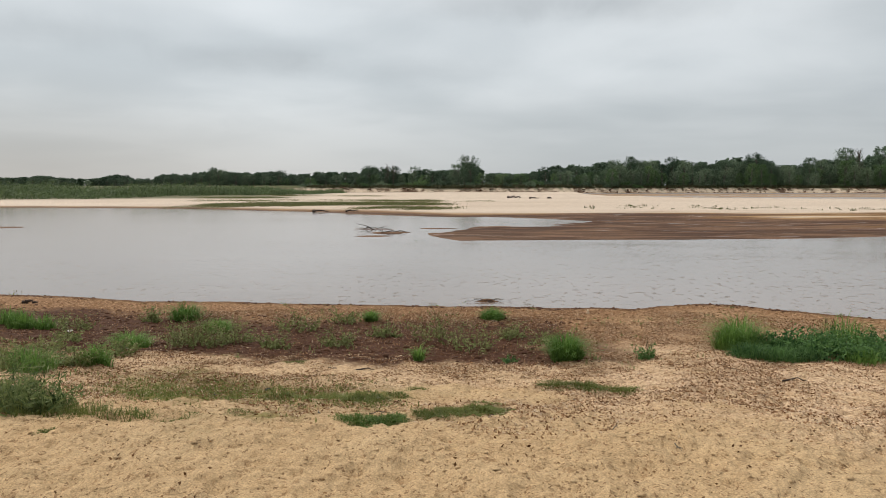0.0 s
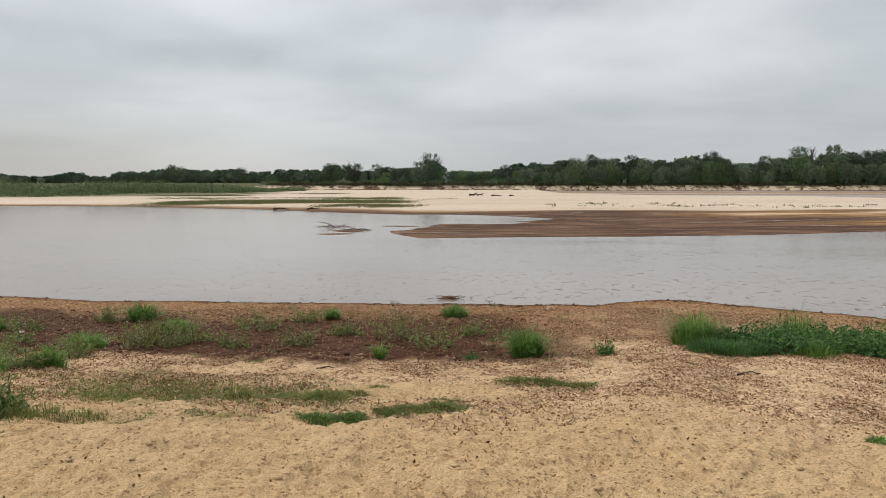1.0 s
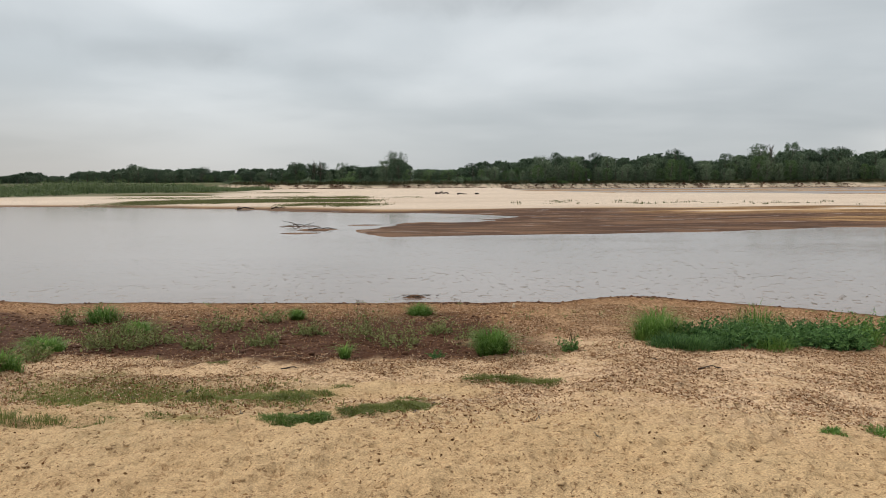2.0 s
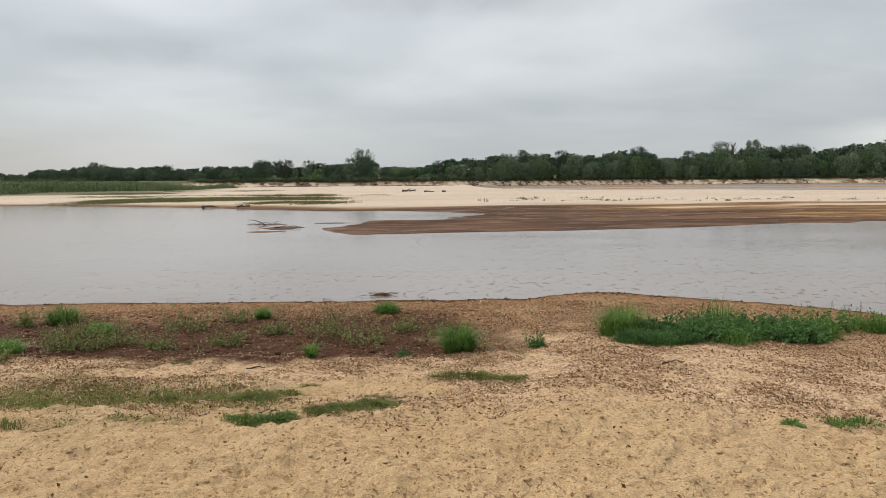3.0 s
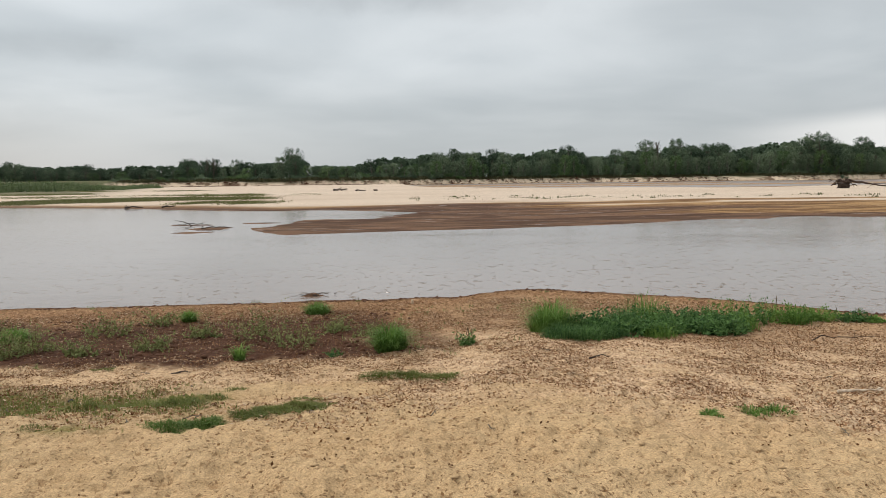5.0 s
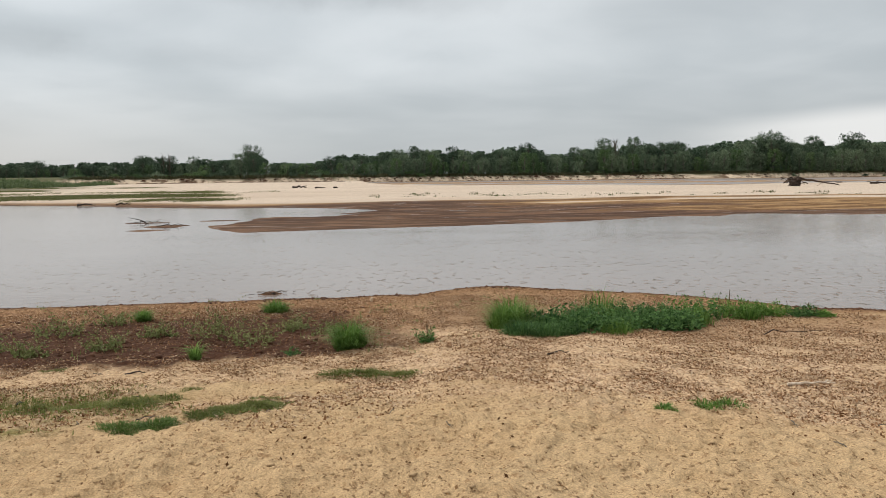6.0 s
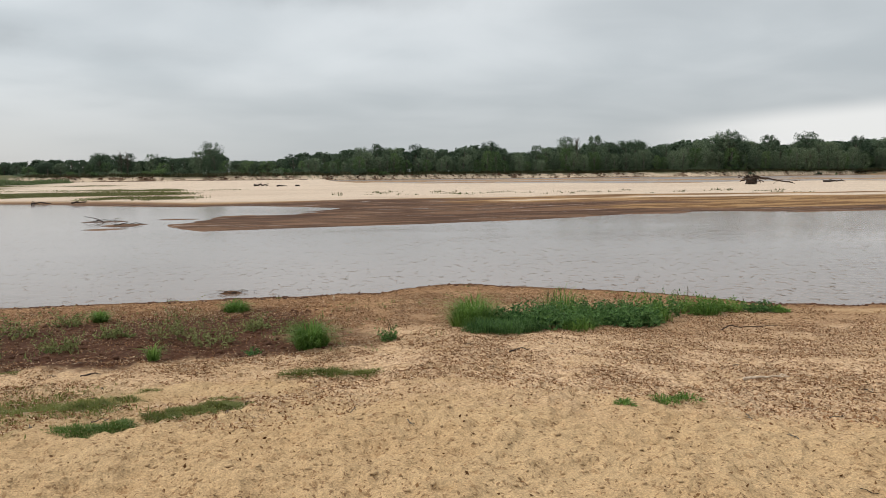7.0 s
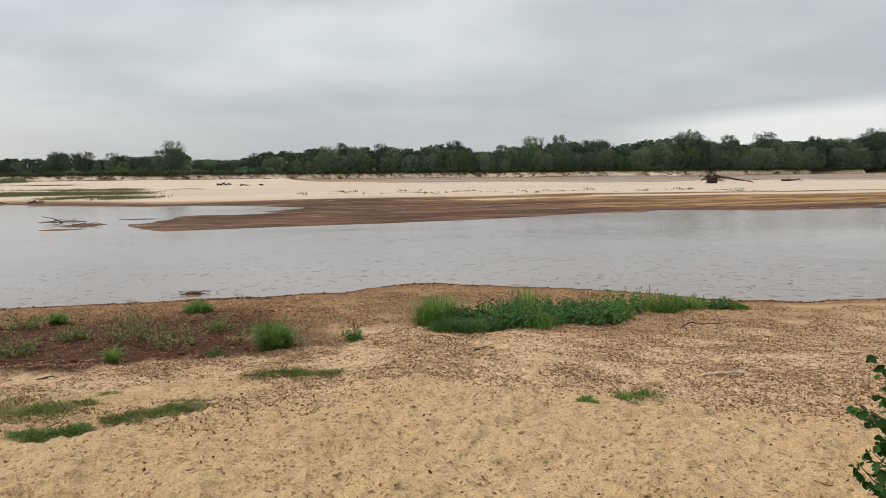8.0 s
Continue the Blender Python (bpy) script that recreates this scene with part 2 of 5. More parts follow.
def land(x, y):
    """The ground's height."""
    x, y = np.asarray(x, float), np.asarray(y, float)
    az, r = polar(x, y)
    half = np.sqrt(np.maximum(curve(az, NEAR_SHORE), 1) * np.maximum(np.minimum(curve(az, ISLE_EDGE), 40), 1))
    close = (r < half) | (np.abs(az) > 88)
    out = np.empty(x.shape)
    out[close] = near_land(x[close], y[close], az[close], r[close]) if close.any() else 0
    if not close.all():
        out[~close] = far_land(x[~close], y[~close], az[~close], r[~close])
    return out


# -- end of terrain


def at(x, y):
    return float(land(np.array([x]), np.array([y]))[0])


# ---------------------------------------------------------------- materials
def ground_material():
    m, n = tree_of("river_sand")
    p = n.place()
    fine, mid, wide = n.noise(p, 160.0, 4.0, 0.7), n.noise(p, 14.0, 5.0, 0.65), n.noise(p, 0.9, 4.0, 0.6)
    grain = n.ramp(n.noise(p, 95.0, 3.0, 0.7), 0.34, 0.66, 0.76, 1.22)
    sand = n.mix(n.ramp(mid, 0.35, 0.68), (0.515, 0.364, 0.205), (0.440, 0.302, 0.165))
    sand = n.mix(n.ramp(wide, 0.4, 0.7, 0.0, 0.6), sand, (0.550, 0.403, 0.237))
    # dark brown flecks scattered through the sand
    sand = n.mix(n.ramp(n.noise(n.stretch(p, 1.0, 0.6, 1.0, 8), 26.0, 3.0, 0.6, 0.6), 0.585, 0.63, 0.0, 0.5), sand, (0.215, 0.118, 0.055))
    # trodden bark and leaf crumbs among the sand
    crumbs = n.ramp(n.noise(n.stretch(p, 1.0, 0.62, 1.0, 5), 23.0, 4.0, 0.68, 0.9), 0.535, 0.585)
    strewn = n.mix(n.ramp(n.noise(n.stretch(p, 1.0, 0.7, 1.0, -9), 30.0, 3.0, 0.6), 0.42, 0.60), (0.64, 0.475, 0.315), (0.51, 0.348, 0.215))
    strewn = n.mix(n.math("MULTIPLY", crumbs, 0.72), strewn, (0.125, 0.057, 0.028))
    heaps = n.ramp(n.noise(p, 1.7, 4.0, 0.65), 0.36, 0.62, 0.65, 1.0)
    col = n.mix(n.math("MULTIPLY", n.attr("litter"), heaps), sand, strewn)
    speck = n.ramp(n.noise(n.stretch(p, 1.0, 0.7, 1.0), 44.0, 2.0, 0.5), 0.625, 0.66)
    col = n.mix(n.math("MULTIPLY", speck, 0.7), col, (0.15, 0.078, 0.040))
    rust = n.mix(n.ramp(mid, 0.3, 0.7), (0.27, 0.148, 0.072), (0.145, 0.076, 0.040))
    rust = n.mix(n.ramp(n.noise(p, 17.0, 4.0, 0.7), 0.50, 0.58, 0.0, 0.85), rust, (0.46, 0.30, 0.175))
    col = n.mix(n.attr("rust"), col, rust)
    mud = n.mix(n.ramp(mid, 0.35, 0.7), (0.058, 0.026, 0.015), (0.098, 0.047, 0.027))
    col = n.mix(n.attr("mud"), col, mud)
    algae = n.mix(n.ramp(mid, 0.3, 0.7), (0.11, 0.13, 0.035), (0.25, 0.19, 0.07))
    col = n.mix(n.attr("algae"), col, algae)
    # the far island: soaked, damp and dry sand in streaks along the water
    streak = n.noise(n.stretch(p, 0.13, 0.62, 1.0, -11), 1.0, 6.0, 0.70, 0.9)
    soaked = n.mix(n.ramp(streak, 0.46, 0.57), (0.074, 0.039, 0.024), (0.165, 0.095, 0.057))
    damp = n.mix(n.ramp(streak, 0.43, 0.57), (0.35, 0.22, 0.105), (0.145, 0.075, 0.032))
    dry = n.mix(n.ramp(n.noise(n.stretch(p, 0.03, 0.12, 1.0), 1.0, 4.0, 0.6), 0.4, 0.7), (0.58, 0.485, 0.39), (0.52, 0.42, 0.33))
    col = n.mix(n.attr("soaked"), col, soaked)
    col = n.mix(n.attr("damp"), col, damp)
    col = n.mix(n.attr("dry"), col, dry)
    face = n.mix(n.ramp(n.noise(p, 0.20, 6.0, 0.75), 0.50, 0.58), (0.62, 0.51, 0.38), (0.15, 0.10, 0.065))
    col = n.mix(n.attr("face"), col, face)
    turf = n.mix(n.ramp(n.noise(p, 0.35, 5.0, 0.7), 0.35, 0.65), (0.055, 0.075, 0.025), (0.11, 0.10, 0.045))
    col = n.mix(n.attr("turf"), col, turf)
    col = n.scaled(col, grain)
    wet = n.math("MAXIMUM", n.math("MAXIMUM", n.attr("soaked"), n.math("MULTIPLY", n.attr("damp"), 0.3)), n.math("MULTIPLY", n.attr("mud"), 0.5))
    rough = n.ramp(wet, 0.0, 1.0, 0.95, 0.75, False)
    lump = n.noise(p, 10.0, 4.0, 0.62)
    # trodden hollows with sharp rims between them
    warp = n.add("ShaderNodeVectorMath")
    warp.operation = "MULTIPLY_ADD"
    bend = n.add("ShaderNodeTexNoise")
    n.put(bend.inputs["Vector"], p)
    bend.inputs["Scale"].default_value = 6.0
    n.put(warp.inputs[0], bend.outputs["Color"])
    warp.inputs[1].default_value = (0.16, 0.16, 0.0)
    n.put(warp.inputs[2], p)
    cells = n.add("ShaderNodeTexVoronoi")
    n.put(cells.inputs["Vector"], warp.outputs[0])
    cells.inputs["Scale"].default_value = 6.5
    h = n.math("ADD", n.math("ADD", n.math("MULTIPLY", mid, 0.6), n.math("MULTIPLY", lump, 0.9)), n.math("MULTIPLY", fine, 0.10))
    h = n.math("ADD", h, n.math("MULTIPLY", cells.outputs["Distance"], 0.55))
    # a film of water left standing in streaks on the low bar
    sheet = n.ramp(n.noise(n.stretch(p, 0.22, 1.1, 1.0, -9), 1.0, 5.0, 0.68, 0.8), 0.58, 0.66)
    film = n.math("MULTIPLY", n.math("MULTIPLY", n.attr("soaked"), n.math("SUBTRACT", 1.0, n.attr("damp"))), sheet)
    rough = n.math("SUBTRACT", rough, n.math("MULTIPLY", film, 0.45))
    n.surface(col, rough, n.bump(h, 1.0, 0.040), Specular_IOR_Level=n.ramp(film, 0.0, 1.0, 0.06, 0.25, False))
    return m


def water_material():
    m, n = tree_of("river_water")
    p = n.place()
    small = n.noise(n.stretch(p, 2.6, 6.4, 1.0, -12), 1.0, 3.0, 0.55, 0.6)
    dash = n.ramp(n.noise(n.stretch(p, 5.6, 3.4, 1.0, -14), 1.0, 2.0, 0.55, 0.4), 0.61, 0.70)
    chop = n.noise(n.stretch(p, 0.45, 0.85, 1.0, -20), 1.0, 3.0, 0.5, 0.5)
    calm = n.ramp(n.noise(n.stretch(p, 0.035, 0.09, 1.0, -10), 1.0, 3.0, 0.5, 0.4), 0.38, 0.62, 0.18, 1.0)
    h = n.math("MULTIPLY", n.math("ADD", n.math("ADD", n.math("MULTIPLY", small, 0.20), n.math("MULTIPLY", n.math("MULTIPLY", dash, n.ramp(n.noise(p, 0.5, 3.0, 0.6), 0.36, 0.66, 0.15, 1.0)), 0.95)), n.math("MULTIPLY", chop, 0.45)), calm)
    # the breeze reaches the water downstream
    side = n.add("ShaderNodeSeparateXYZ")
    n.put(side.inputs[0], p)
    breeze = n.math("ADD", side.outputs[0], n.math("MULTIPLY", n.noise(p, 0.12, 3.0), 14.0))
    h = n.math("MULTIPLY", h, n.ramp(breeze, 0.0, 17.0, 0.20, 1.0))
    silt = n.mix(n.noise(p, 0.15, 3.0), (0.202, 0.159, 0.136), (0.254, 0.205, 0.178))
    sep = n.add("ShaderNodeSeparateXYZ")
    n.put(sep.inputs[0], p)
    # the open back channel lies in the wind
    n.surface(silt, n.ramp(sep.outputs[1], 100.0, 150.0, 0.10, 0.28), n.bump(h, 0.8, 0.065), IOR=1.333)
    return m


def leaf_material(name, dark, light, scatter=0.25, rough=0.6, own=0.4):
    """Foliage: each leaf and each plant differs a little."""
    m, n = tree_of(name)
    geo = n.add("ShaderNodeNewGeometry")
    one = n.add("ShaderNodeObjectInfo").outputs["Random"]
    k = n.math("ADD", n.math("MULTIPLY", geo.outputs["Random Per Island"], 1.0 - own), n.math("MULTIPLY", one, own))
    col = n.mix(k, dark, light)
    b = n.surface(col, rough, None, Specular_IOR_Level=0.10)
    if scatter:
        t = n.add("ShaderNodeBsdfTranslucent")
        n.put(t.inputs[0], n.scaled(col, 1.3))
        s = n.add("ShaderNodeMixShader")
        s.inputs[0].default_value = scatter
        n.tree.links.new(b.outputs[0], s.inputs[1])
        n.tree.links.new(t.outputs[0], s.inputs[2])
        out = [x for x in n.tree.nodes if x.bl_idname == "ShaderNodeOutputMaterial"][0]
        n.tree.links.new(s.outputs[0], out.inputs[0])
    return m


def wood_material(name, dark, light, scale=8.0):
    m, n = tree_of(name)
    p = n.place()
    g = n.noise(n.stretch(p, 1.0, 1.0, 0.25), scale, 5.0, 0.65, 0.6)
    n.surface(n.mix(n.ramp(g, 0.35, 0.65), dark, light), 0.85, n.bump(g, 0.6, 0.02))
    return m


SAND, WATER = ground_material(), water_material()
CROWNS = [
    leaf_material("poplar_leaves", (0.030, 0.056, 0.036), (0.104, 0.152, 0.094), 0.2, 0.6, 0.8),
    leaf_material("willow_leaves", (0.078, 0.120, 0.074), (0.180, 0.238, 0.146), 0.2, 0.6, 0.8),
    leaf_material("bright_leaves", (0.060, 0.112, 0.046), (0.140, 0.215, 0.088), 0.2, 0.6, 0.8),
]
BARK = wood_material("bark", (0.05, 0.04, 0.03), (0.14, 0.12, 0.095))
PALEBARK = wood_material("pale_bark", (0.08, 0.075, 0.06), (0.20, 0.19, 0.16), 3.0)
DRIFT = wood_material("bleached_wood", (0.50, 0.40, 0.30), (0.78, 0.68, 0.56), 14.0)
STRANDED = wood_material("brown_weathered_wood", (0.026, 0.016, 0.011), (0.10, 0.060, 0.040), 9.0)
SNAG = wood_material("wet_dark_wood", (0.018, 0.012, 0.009), (0.06, 0.04, 0.03), 10.0)


# ---------------------------------------------------------------- mesh helpers
def mesh_of(name, verts, faces, material, smooth=False):
    me = bpy.data.meshes.new(name)
    me.from_pydata([tuple(v) for v in verts], [], [tuple(f) for f in faces])
    me.materials.append(material)
    if smooth:
        me.shade_smooth()
    me.update()
    return me


def part(name, data, parent, label=""):
    ob = new(name, data)
    ob.parent = parent
    return tagged(ob, label) if label else ob


def grid_mesh(name, x, y, z, material, attrs):
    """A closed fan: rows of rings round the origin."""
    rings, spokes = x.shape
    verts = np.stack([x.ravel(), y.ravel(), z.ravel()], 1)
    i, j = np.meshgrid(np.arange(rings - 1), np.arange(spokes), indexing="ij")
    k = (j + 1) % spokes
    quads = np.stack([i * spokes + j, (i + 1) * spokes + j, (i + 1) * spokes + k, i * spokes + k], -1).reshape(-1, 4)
    me = bpy.data.meshes.new(name)
    me.vertices.add(len(verts))
    me.vertices.foreach_set("co", verts.astype(np.float32).ravel())
    me.loops.add(quads.size)
    me.loops.foreach_set("vertex_index", quads.astype(np.int32).ravel()[::-1].copy())
    me.polygons.add(len(quads))
    me.polygons.foreach_set("loop_start", np.arange(0, quads.size, 4, dtype=np.int32))
    for key, values in attrs.items():
        layer = me.attributes.new(key, "FLOAT", "POINT")
        layer.data.foreach_set("value", np.clip(values, 0, 1).astype(np.float32).ravel())
    me.materials.append(material)
    me.update(calc_edges=True)
    me.shade_smooth()
    return me


def steps(lo, hi, ratio):
    return np.geomspace(lo, hi, max(2, int(math.log(hi / lo) / math.log(ratio))), endpoint=False)


# ---------------------------------------------------------------- the ground: one sheet out to the skyline
TAN_END = (-50, 130, -34, 107, -22, 92, -15, 80.5, -4, 66.5, 0.5, 65, 6.6, 63, 12.5, 66, 20, 65, 25, 69, 33, 69, 40, 69, 46, 74, 60, 88)
DARK_END = (-50, 124, -34, 103.5, -22, 89.5, -15, 77, -4, 63, 0.5, 61, 4.6, 58, 12.5, 58, 20, 57, 25, 54.5, 30, 49.5, 40, 50.5, 46, 54, 60, 64)


def build_ground():
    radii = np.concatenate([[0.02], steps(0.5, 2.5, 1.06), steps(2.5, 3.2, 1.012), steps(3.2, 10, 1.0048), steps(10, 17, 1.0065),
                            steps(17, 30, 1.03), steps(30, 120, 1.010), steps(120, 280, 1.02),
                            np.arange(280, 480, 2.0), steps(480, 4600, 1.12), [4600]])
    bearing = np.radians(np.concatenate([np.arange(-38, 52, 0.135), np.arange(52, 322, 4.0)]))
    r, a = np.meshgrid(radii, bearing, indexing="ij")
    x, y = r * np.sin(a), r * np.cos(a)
    z = land(x, y)
    az, _ = polar(x, y)
    q = beach_share(x, y)
    near = r < 25
    wob = fbm(x, y, 1.6, 4, 101)
    qn = q + 0.09 * wob + 0.035 * fbm(x, y, 0.3, 3, 103)
    fade = ease(az + 10 * wob, 9.5, 3.5)
    mud = ease(qn, 0.585, 0.635) * ease(qn, 0.90, 0.82) * fade
    rust = ease(qn + 0.10 * ease(az, 1, 7), 0.76, 0.88) * ease(az + 10 * wob, 40, 32) * ease(q, 1.3, 1.0) * (1 - 0.30 * ease(az, 5, 12) * ease(q, 0.95, 0.90))
    rust = np.maximum(rust, ease(q, 0.92, 0.96))
    rust = np.maximum(rust, 0.6 * ease(np.hypot((x - 8.1) / 1.5, (y - 10.0) / 0.6) + 0.8 * wob, 1.1, 0.6))
    mud = np.maximum(mud, 0.75 * ease(q, 0.972, 0.992))
    litter = ease(qn, 0.32, 0.44) * (0.78 + 0.22 * ease(az + 18 * fbm(x, y, 2.0, 2, 105), -8, 12)) * ease(qn, 0.95, 0.80)
    bare = ease(np.hypot((x + 0.25) / 1.1, (y - 6.9) / 0.75) + 0.6 * wob, 0.9, 0.5)
    litter = litter * (1 - bare)
    strip = np.exp(-((qn - 0.435 - 0.0012 * (az + 18)) / 0.045) ** 2) * ease(az, -30, -24) * ease(az, -5, -9)
    algae = np.clip(strip * (0.95 + 1.3 * fbm(x, y, 0.7, 3, 111)), 0, 0.9)
    d = r - curve(az, ISLE_EDGE)
    w2 = fbm(x * 0.16, y + 0.12 * x, 4.0, 4, 121)
    farther = ~near
    dry = ease(r + 18 * w2 * ease(az, -5, 10), curve(az, TAN_END) - 2.5, curve(az, TAN_END) + 2.5) * ease(z, 0.02, 0.10)
    damp = ease(r + 24 * w2 * ease(az, -5, 10), curve(az, DARK_END) - 1.5, curve(az, DARK_END) + 3.0)
    soaked = farther * np.ones_like(r)
    b = r - curve(az, BANK) + 5.0 * fbm(x, y, 30.0, 3, 95)
    face = ease(b, -2, -0.5) * ease(b, 2.8, 1.8)
    turf = ease(b, 1.8, 2.8)
    turf = np.maximum(turf, 0.9 * ease(az + 6 * w2, -12, -17) * ease(r, 125, 150))
    attrs = {"mud": mud * near, "rust": rust * near, "litter": litter * near, "algae": algae * near,
             "soaked": soaked, "damp": damp * farther, "dry": dry * farther, "face": face * farther, "turf": turf * farther}
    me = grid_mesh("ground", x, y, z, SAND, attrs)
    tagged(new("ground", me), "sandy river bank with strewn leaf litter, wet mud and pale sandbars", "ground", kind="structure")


build_ground()


def build_water():
    radii = np.concatenate([[0.02], steps(8, 3900, 1.05), [3900]])
    bearing = np.radians(np.concatenate([np.arange(-40, 54, 1.0), np.arange(54, 320, 7.0)]))
    r, a = np.meshgrid(radii, bearing, indexing="ij")
    me = grid_mesh("water", r * np.sin(a), r * np.cos(a), 0 * r, WATER, {})
    tagged(new("water", me), "calm silty grey river water with light ripples", "water", kind="structure")


build_water()


# ---------------------------------------------------------------- growing things
def raw_mesh(name, verts, loops, counts, material, smooth=False):
    me = bpy.data.meshes.new(name)
    me.vertices.add(len(verts))
    me.vertices.foreach_set("co", np.asarray(verts, np.float32).ravel())
    me.loops.add(len(loops))
    me.loops.foreach_set("vertex_index", np.asarray(loops, np.int32))
    starts = np.concatenate([[0], np.cumsum(counts)[:-1]])
    me.polygons.add(len(counts))
    me.polygons.foreach_set("loop_start", np.asarray(starts, np.int32))
    for mat in material if isinstance(material, (list, tuple)) else [material]:
        me.materials.append(mat)
    me.update(calc_edges=True)
    if smooth:
        me.shade_smooth()
    return me


def blades(name, base, height, width, bend, turn, material):
    """Grass: each blade is a tapered, bowed strip standing on its base point."""
    n = len(base)
    side = np.stack([np.cos(turn), np.sin(turn), np.zeros(n)], 1)
    out = np.stack([-np.sin(turn), np.cos(turn), np.zeros(n)], 1)
    up = np.array([0, 0, 1.0])
    h, wd, b = height[:, None], width[:, None], bend[:, None]
    mid = base + up * h * 0.62 + out * h * b * 0.30
    tip = base + up * h * (1 - 0.35 * np.minimum(b, 1.2)) + out * h * b * 0.95
    v = np.stack([base - side * wd * 0.5, base + side * wd * 0.5, mid + side * wd * 0.42, mid - side * wd * 0.42, tip], 1).reshape(-1, 3)
    k = np.arange(n)[:, None] * 5
    loops = (k + np.array([0, 1, 2, 3, 3, 2, 4])).ravel()
    return raw_mesh(name, v, loops, np.tile([4, 3], n), material)


def quads(centre, normal, size, rng, ratio=1.0):
    """Corners of small leaf-like quads facing along normal."""
    n = len(centre)
    ref = rng.normal(size=(n, 3))
    a = np.cross(normal, ref)
    a /= np.linalg.norm(a, axis=1, keepdims=True) + 1e-9
    b = np.cross(normal, a)
    b /= np.linalg.norm(b, axis=1, keepdims=True) + 1e-9
    s = size[:, None] * 0.5
    return np.stack([centre - a * s, centre + b * s * ratio, centre + a * s, centre - b * s * ratio], 1).reshape(-1, 3)


def tube(points, radii, sides=6):
    """Vertices and faces of a tapered tube along points."""
    verts, faces = [], []
    pts = [Vector(p) for p in points]
    for i, p in enumerate(pts):
        d = (pts[min(i + 1, len(pts) - 1)] - pts[max(i - 1, 0)]).normalized()
        u = d.orthogonal().normalized()
        v = d.cross(u)
        for k in range(sides):
            t = k * math.tau / sides
            verts.append(p + (u * math.cos(t) + v * math.sin(t)) * radii[i])
    for i in range(len(pts) - 1):
        for k in range(sides):
            m = (k + 1) % sides
            faces.append((i * sides + k, i * sides + m, (i + 1) * sides + m, (i + 1) * sides + k))
    faces.append(tuple(range(sides))[::-1])
    faces.append(tuple((len(pts) - 1) * sides + k for k in range(sides)))
    return verts, faces


def join(pieces):
    verts, faces = [], []
    for v, f in pieces:
        k = len(verts)
        verts += v
        faces += [tuple(i + k for i in face) for face in f]
    return verts, faces


def bent(a, b, sag, rng, count=6):
    """Points of an uneven line from a to b."""
    a, b = np.array(a, float), np.array(b, float)
    t = np.linspace(0, 1, count)[:, None]
    p = a + (b - a) * t + rng.normal(size=(count, 3)) * sag * np.sin(t * math.pi)
    p[:, 2] += sag * np.sin(t[:, 0] * math.pi)
    return [tuple(v) for v in p]


# tree kinds on a height of 1: crown width, start of the crown, widest point, clusters, cluster size
KINDS = {
    "poplar": (0.56, 0.05, 0.50, 36, 0.100),
    "broad": (0.88, 0.03, 0.42, 40, 0.105),
    "column": (0.44, 0.03, 0.45, 27, 0.090),
    "open": (0.66, 0.08, 0.58, 30, 0.098),
    "willow": (1.05, 0.02, 0.40, 40, 0.110),
    "young": (0.52, 0.08, 0.52, 34, 0.105),
}


def crown_and_wood(kind, seed, per=78, leaf=0.030):
    """Leaf quads and wood of one tree, one unit high."""
    rng = np.random.default_rng(seed)
    wide, start, belly, count, size = KINDS[kind]
    wood = []
    lean = rng.normal(size=2) * 0.03
    top = 0.90
    trunk = [(lean[0] * t * t + 0.01 * math.sin(5 * t + seed), lean[1] * t * t, t * top) for t in np.linspace(-0.02, 1, 8)]
    wood.append(tube(trunk, [0.022 * (1.05 - t) + 0.002 for t in np.linspace(0, 1, 8)], 7))
    centres, radii = [], []
    for i in range(count):
        h = start + (1 - start) * ((i + rng.random()) / count) ** 0.9
        s = (h - start) / (1 - start)
        b = (belly - start) / (1 - start)
        reach = math.sqrt(max(0.0, 1 - ((s - b) / (b if s < b else 1 - b)) ** 2)) if s > 0 else 0
        reach = wide * 0.5 * (0.18 + 0.82 * reach) * (0.55 + 0.5 * rng.random())
        turn = i * 2.4 + rng.normal() * 0.5
        k = min(1.0, h / top)
        root = (lean[0] * k * k, lean[1] * k * k, max(0.05, h * 0.62))
        c = (math.cos(turn) * reach + root[0], math.sin(turn) * reach + root[1], min(h, 0.985 - size * 0.6))
        centres.append(c)
        radii.append(size * (0.65 + 0.7 * rng.random()) * (0.75 if s > 0.85 else 1.0))
        if i % 2 == 0:
            wood.append(tube(bent(root, c, 0.015, rng, 5), [0.008, 0.006, 0.005, 0.003, 0.0015], 4))
    c = np.repeat(np.array(centres), per, 0)
    rad = np.repeat(np.array(radii), per)
    d = rng.normal(size=(len(c), 3))
    d /= np.linalg.norm(d, axis=1, keepdims=True)
    p = c + d * (rad * (0.45 + 0.65 * rng.random(len(c)) ** 0.6))[:, None] * np.array([1.05, 1.05, 1.15])
    nrm = d + rng.normal(size=d.shape) * 0.55 + np.array([0, 0, 0.35])
    leafs = quads(p, nrm, leaf * (0.6 + 0.8 * rng.random(len(c))), rng, 0.75)
    return leafs, join(wood)


def tree_variant(kind, seed, material):
    leafs, (wv, wf) = crown_and_wood(kind, seed)
    n = len(leafs) // 4
    crown = raw_mesh("crown", leafs, np.arange(n * 4), np.full(n, 4), material)
    return crown, mesh_of("trunk", wv, wf, PALEBARK if kind == "young" else BARK, True)


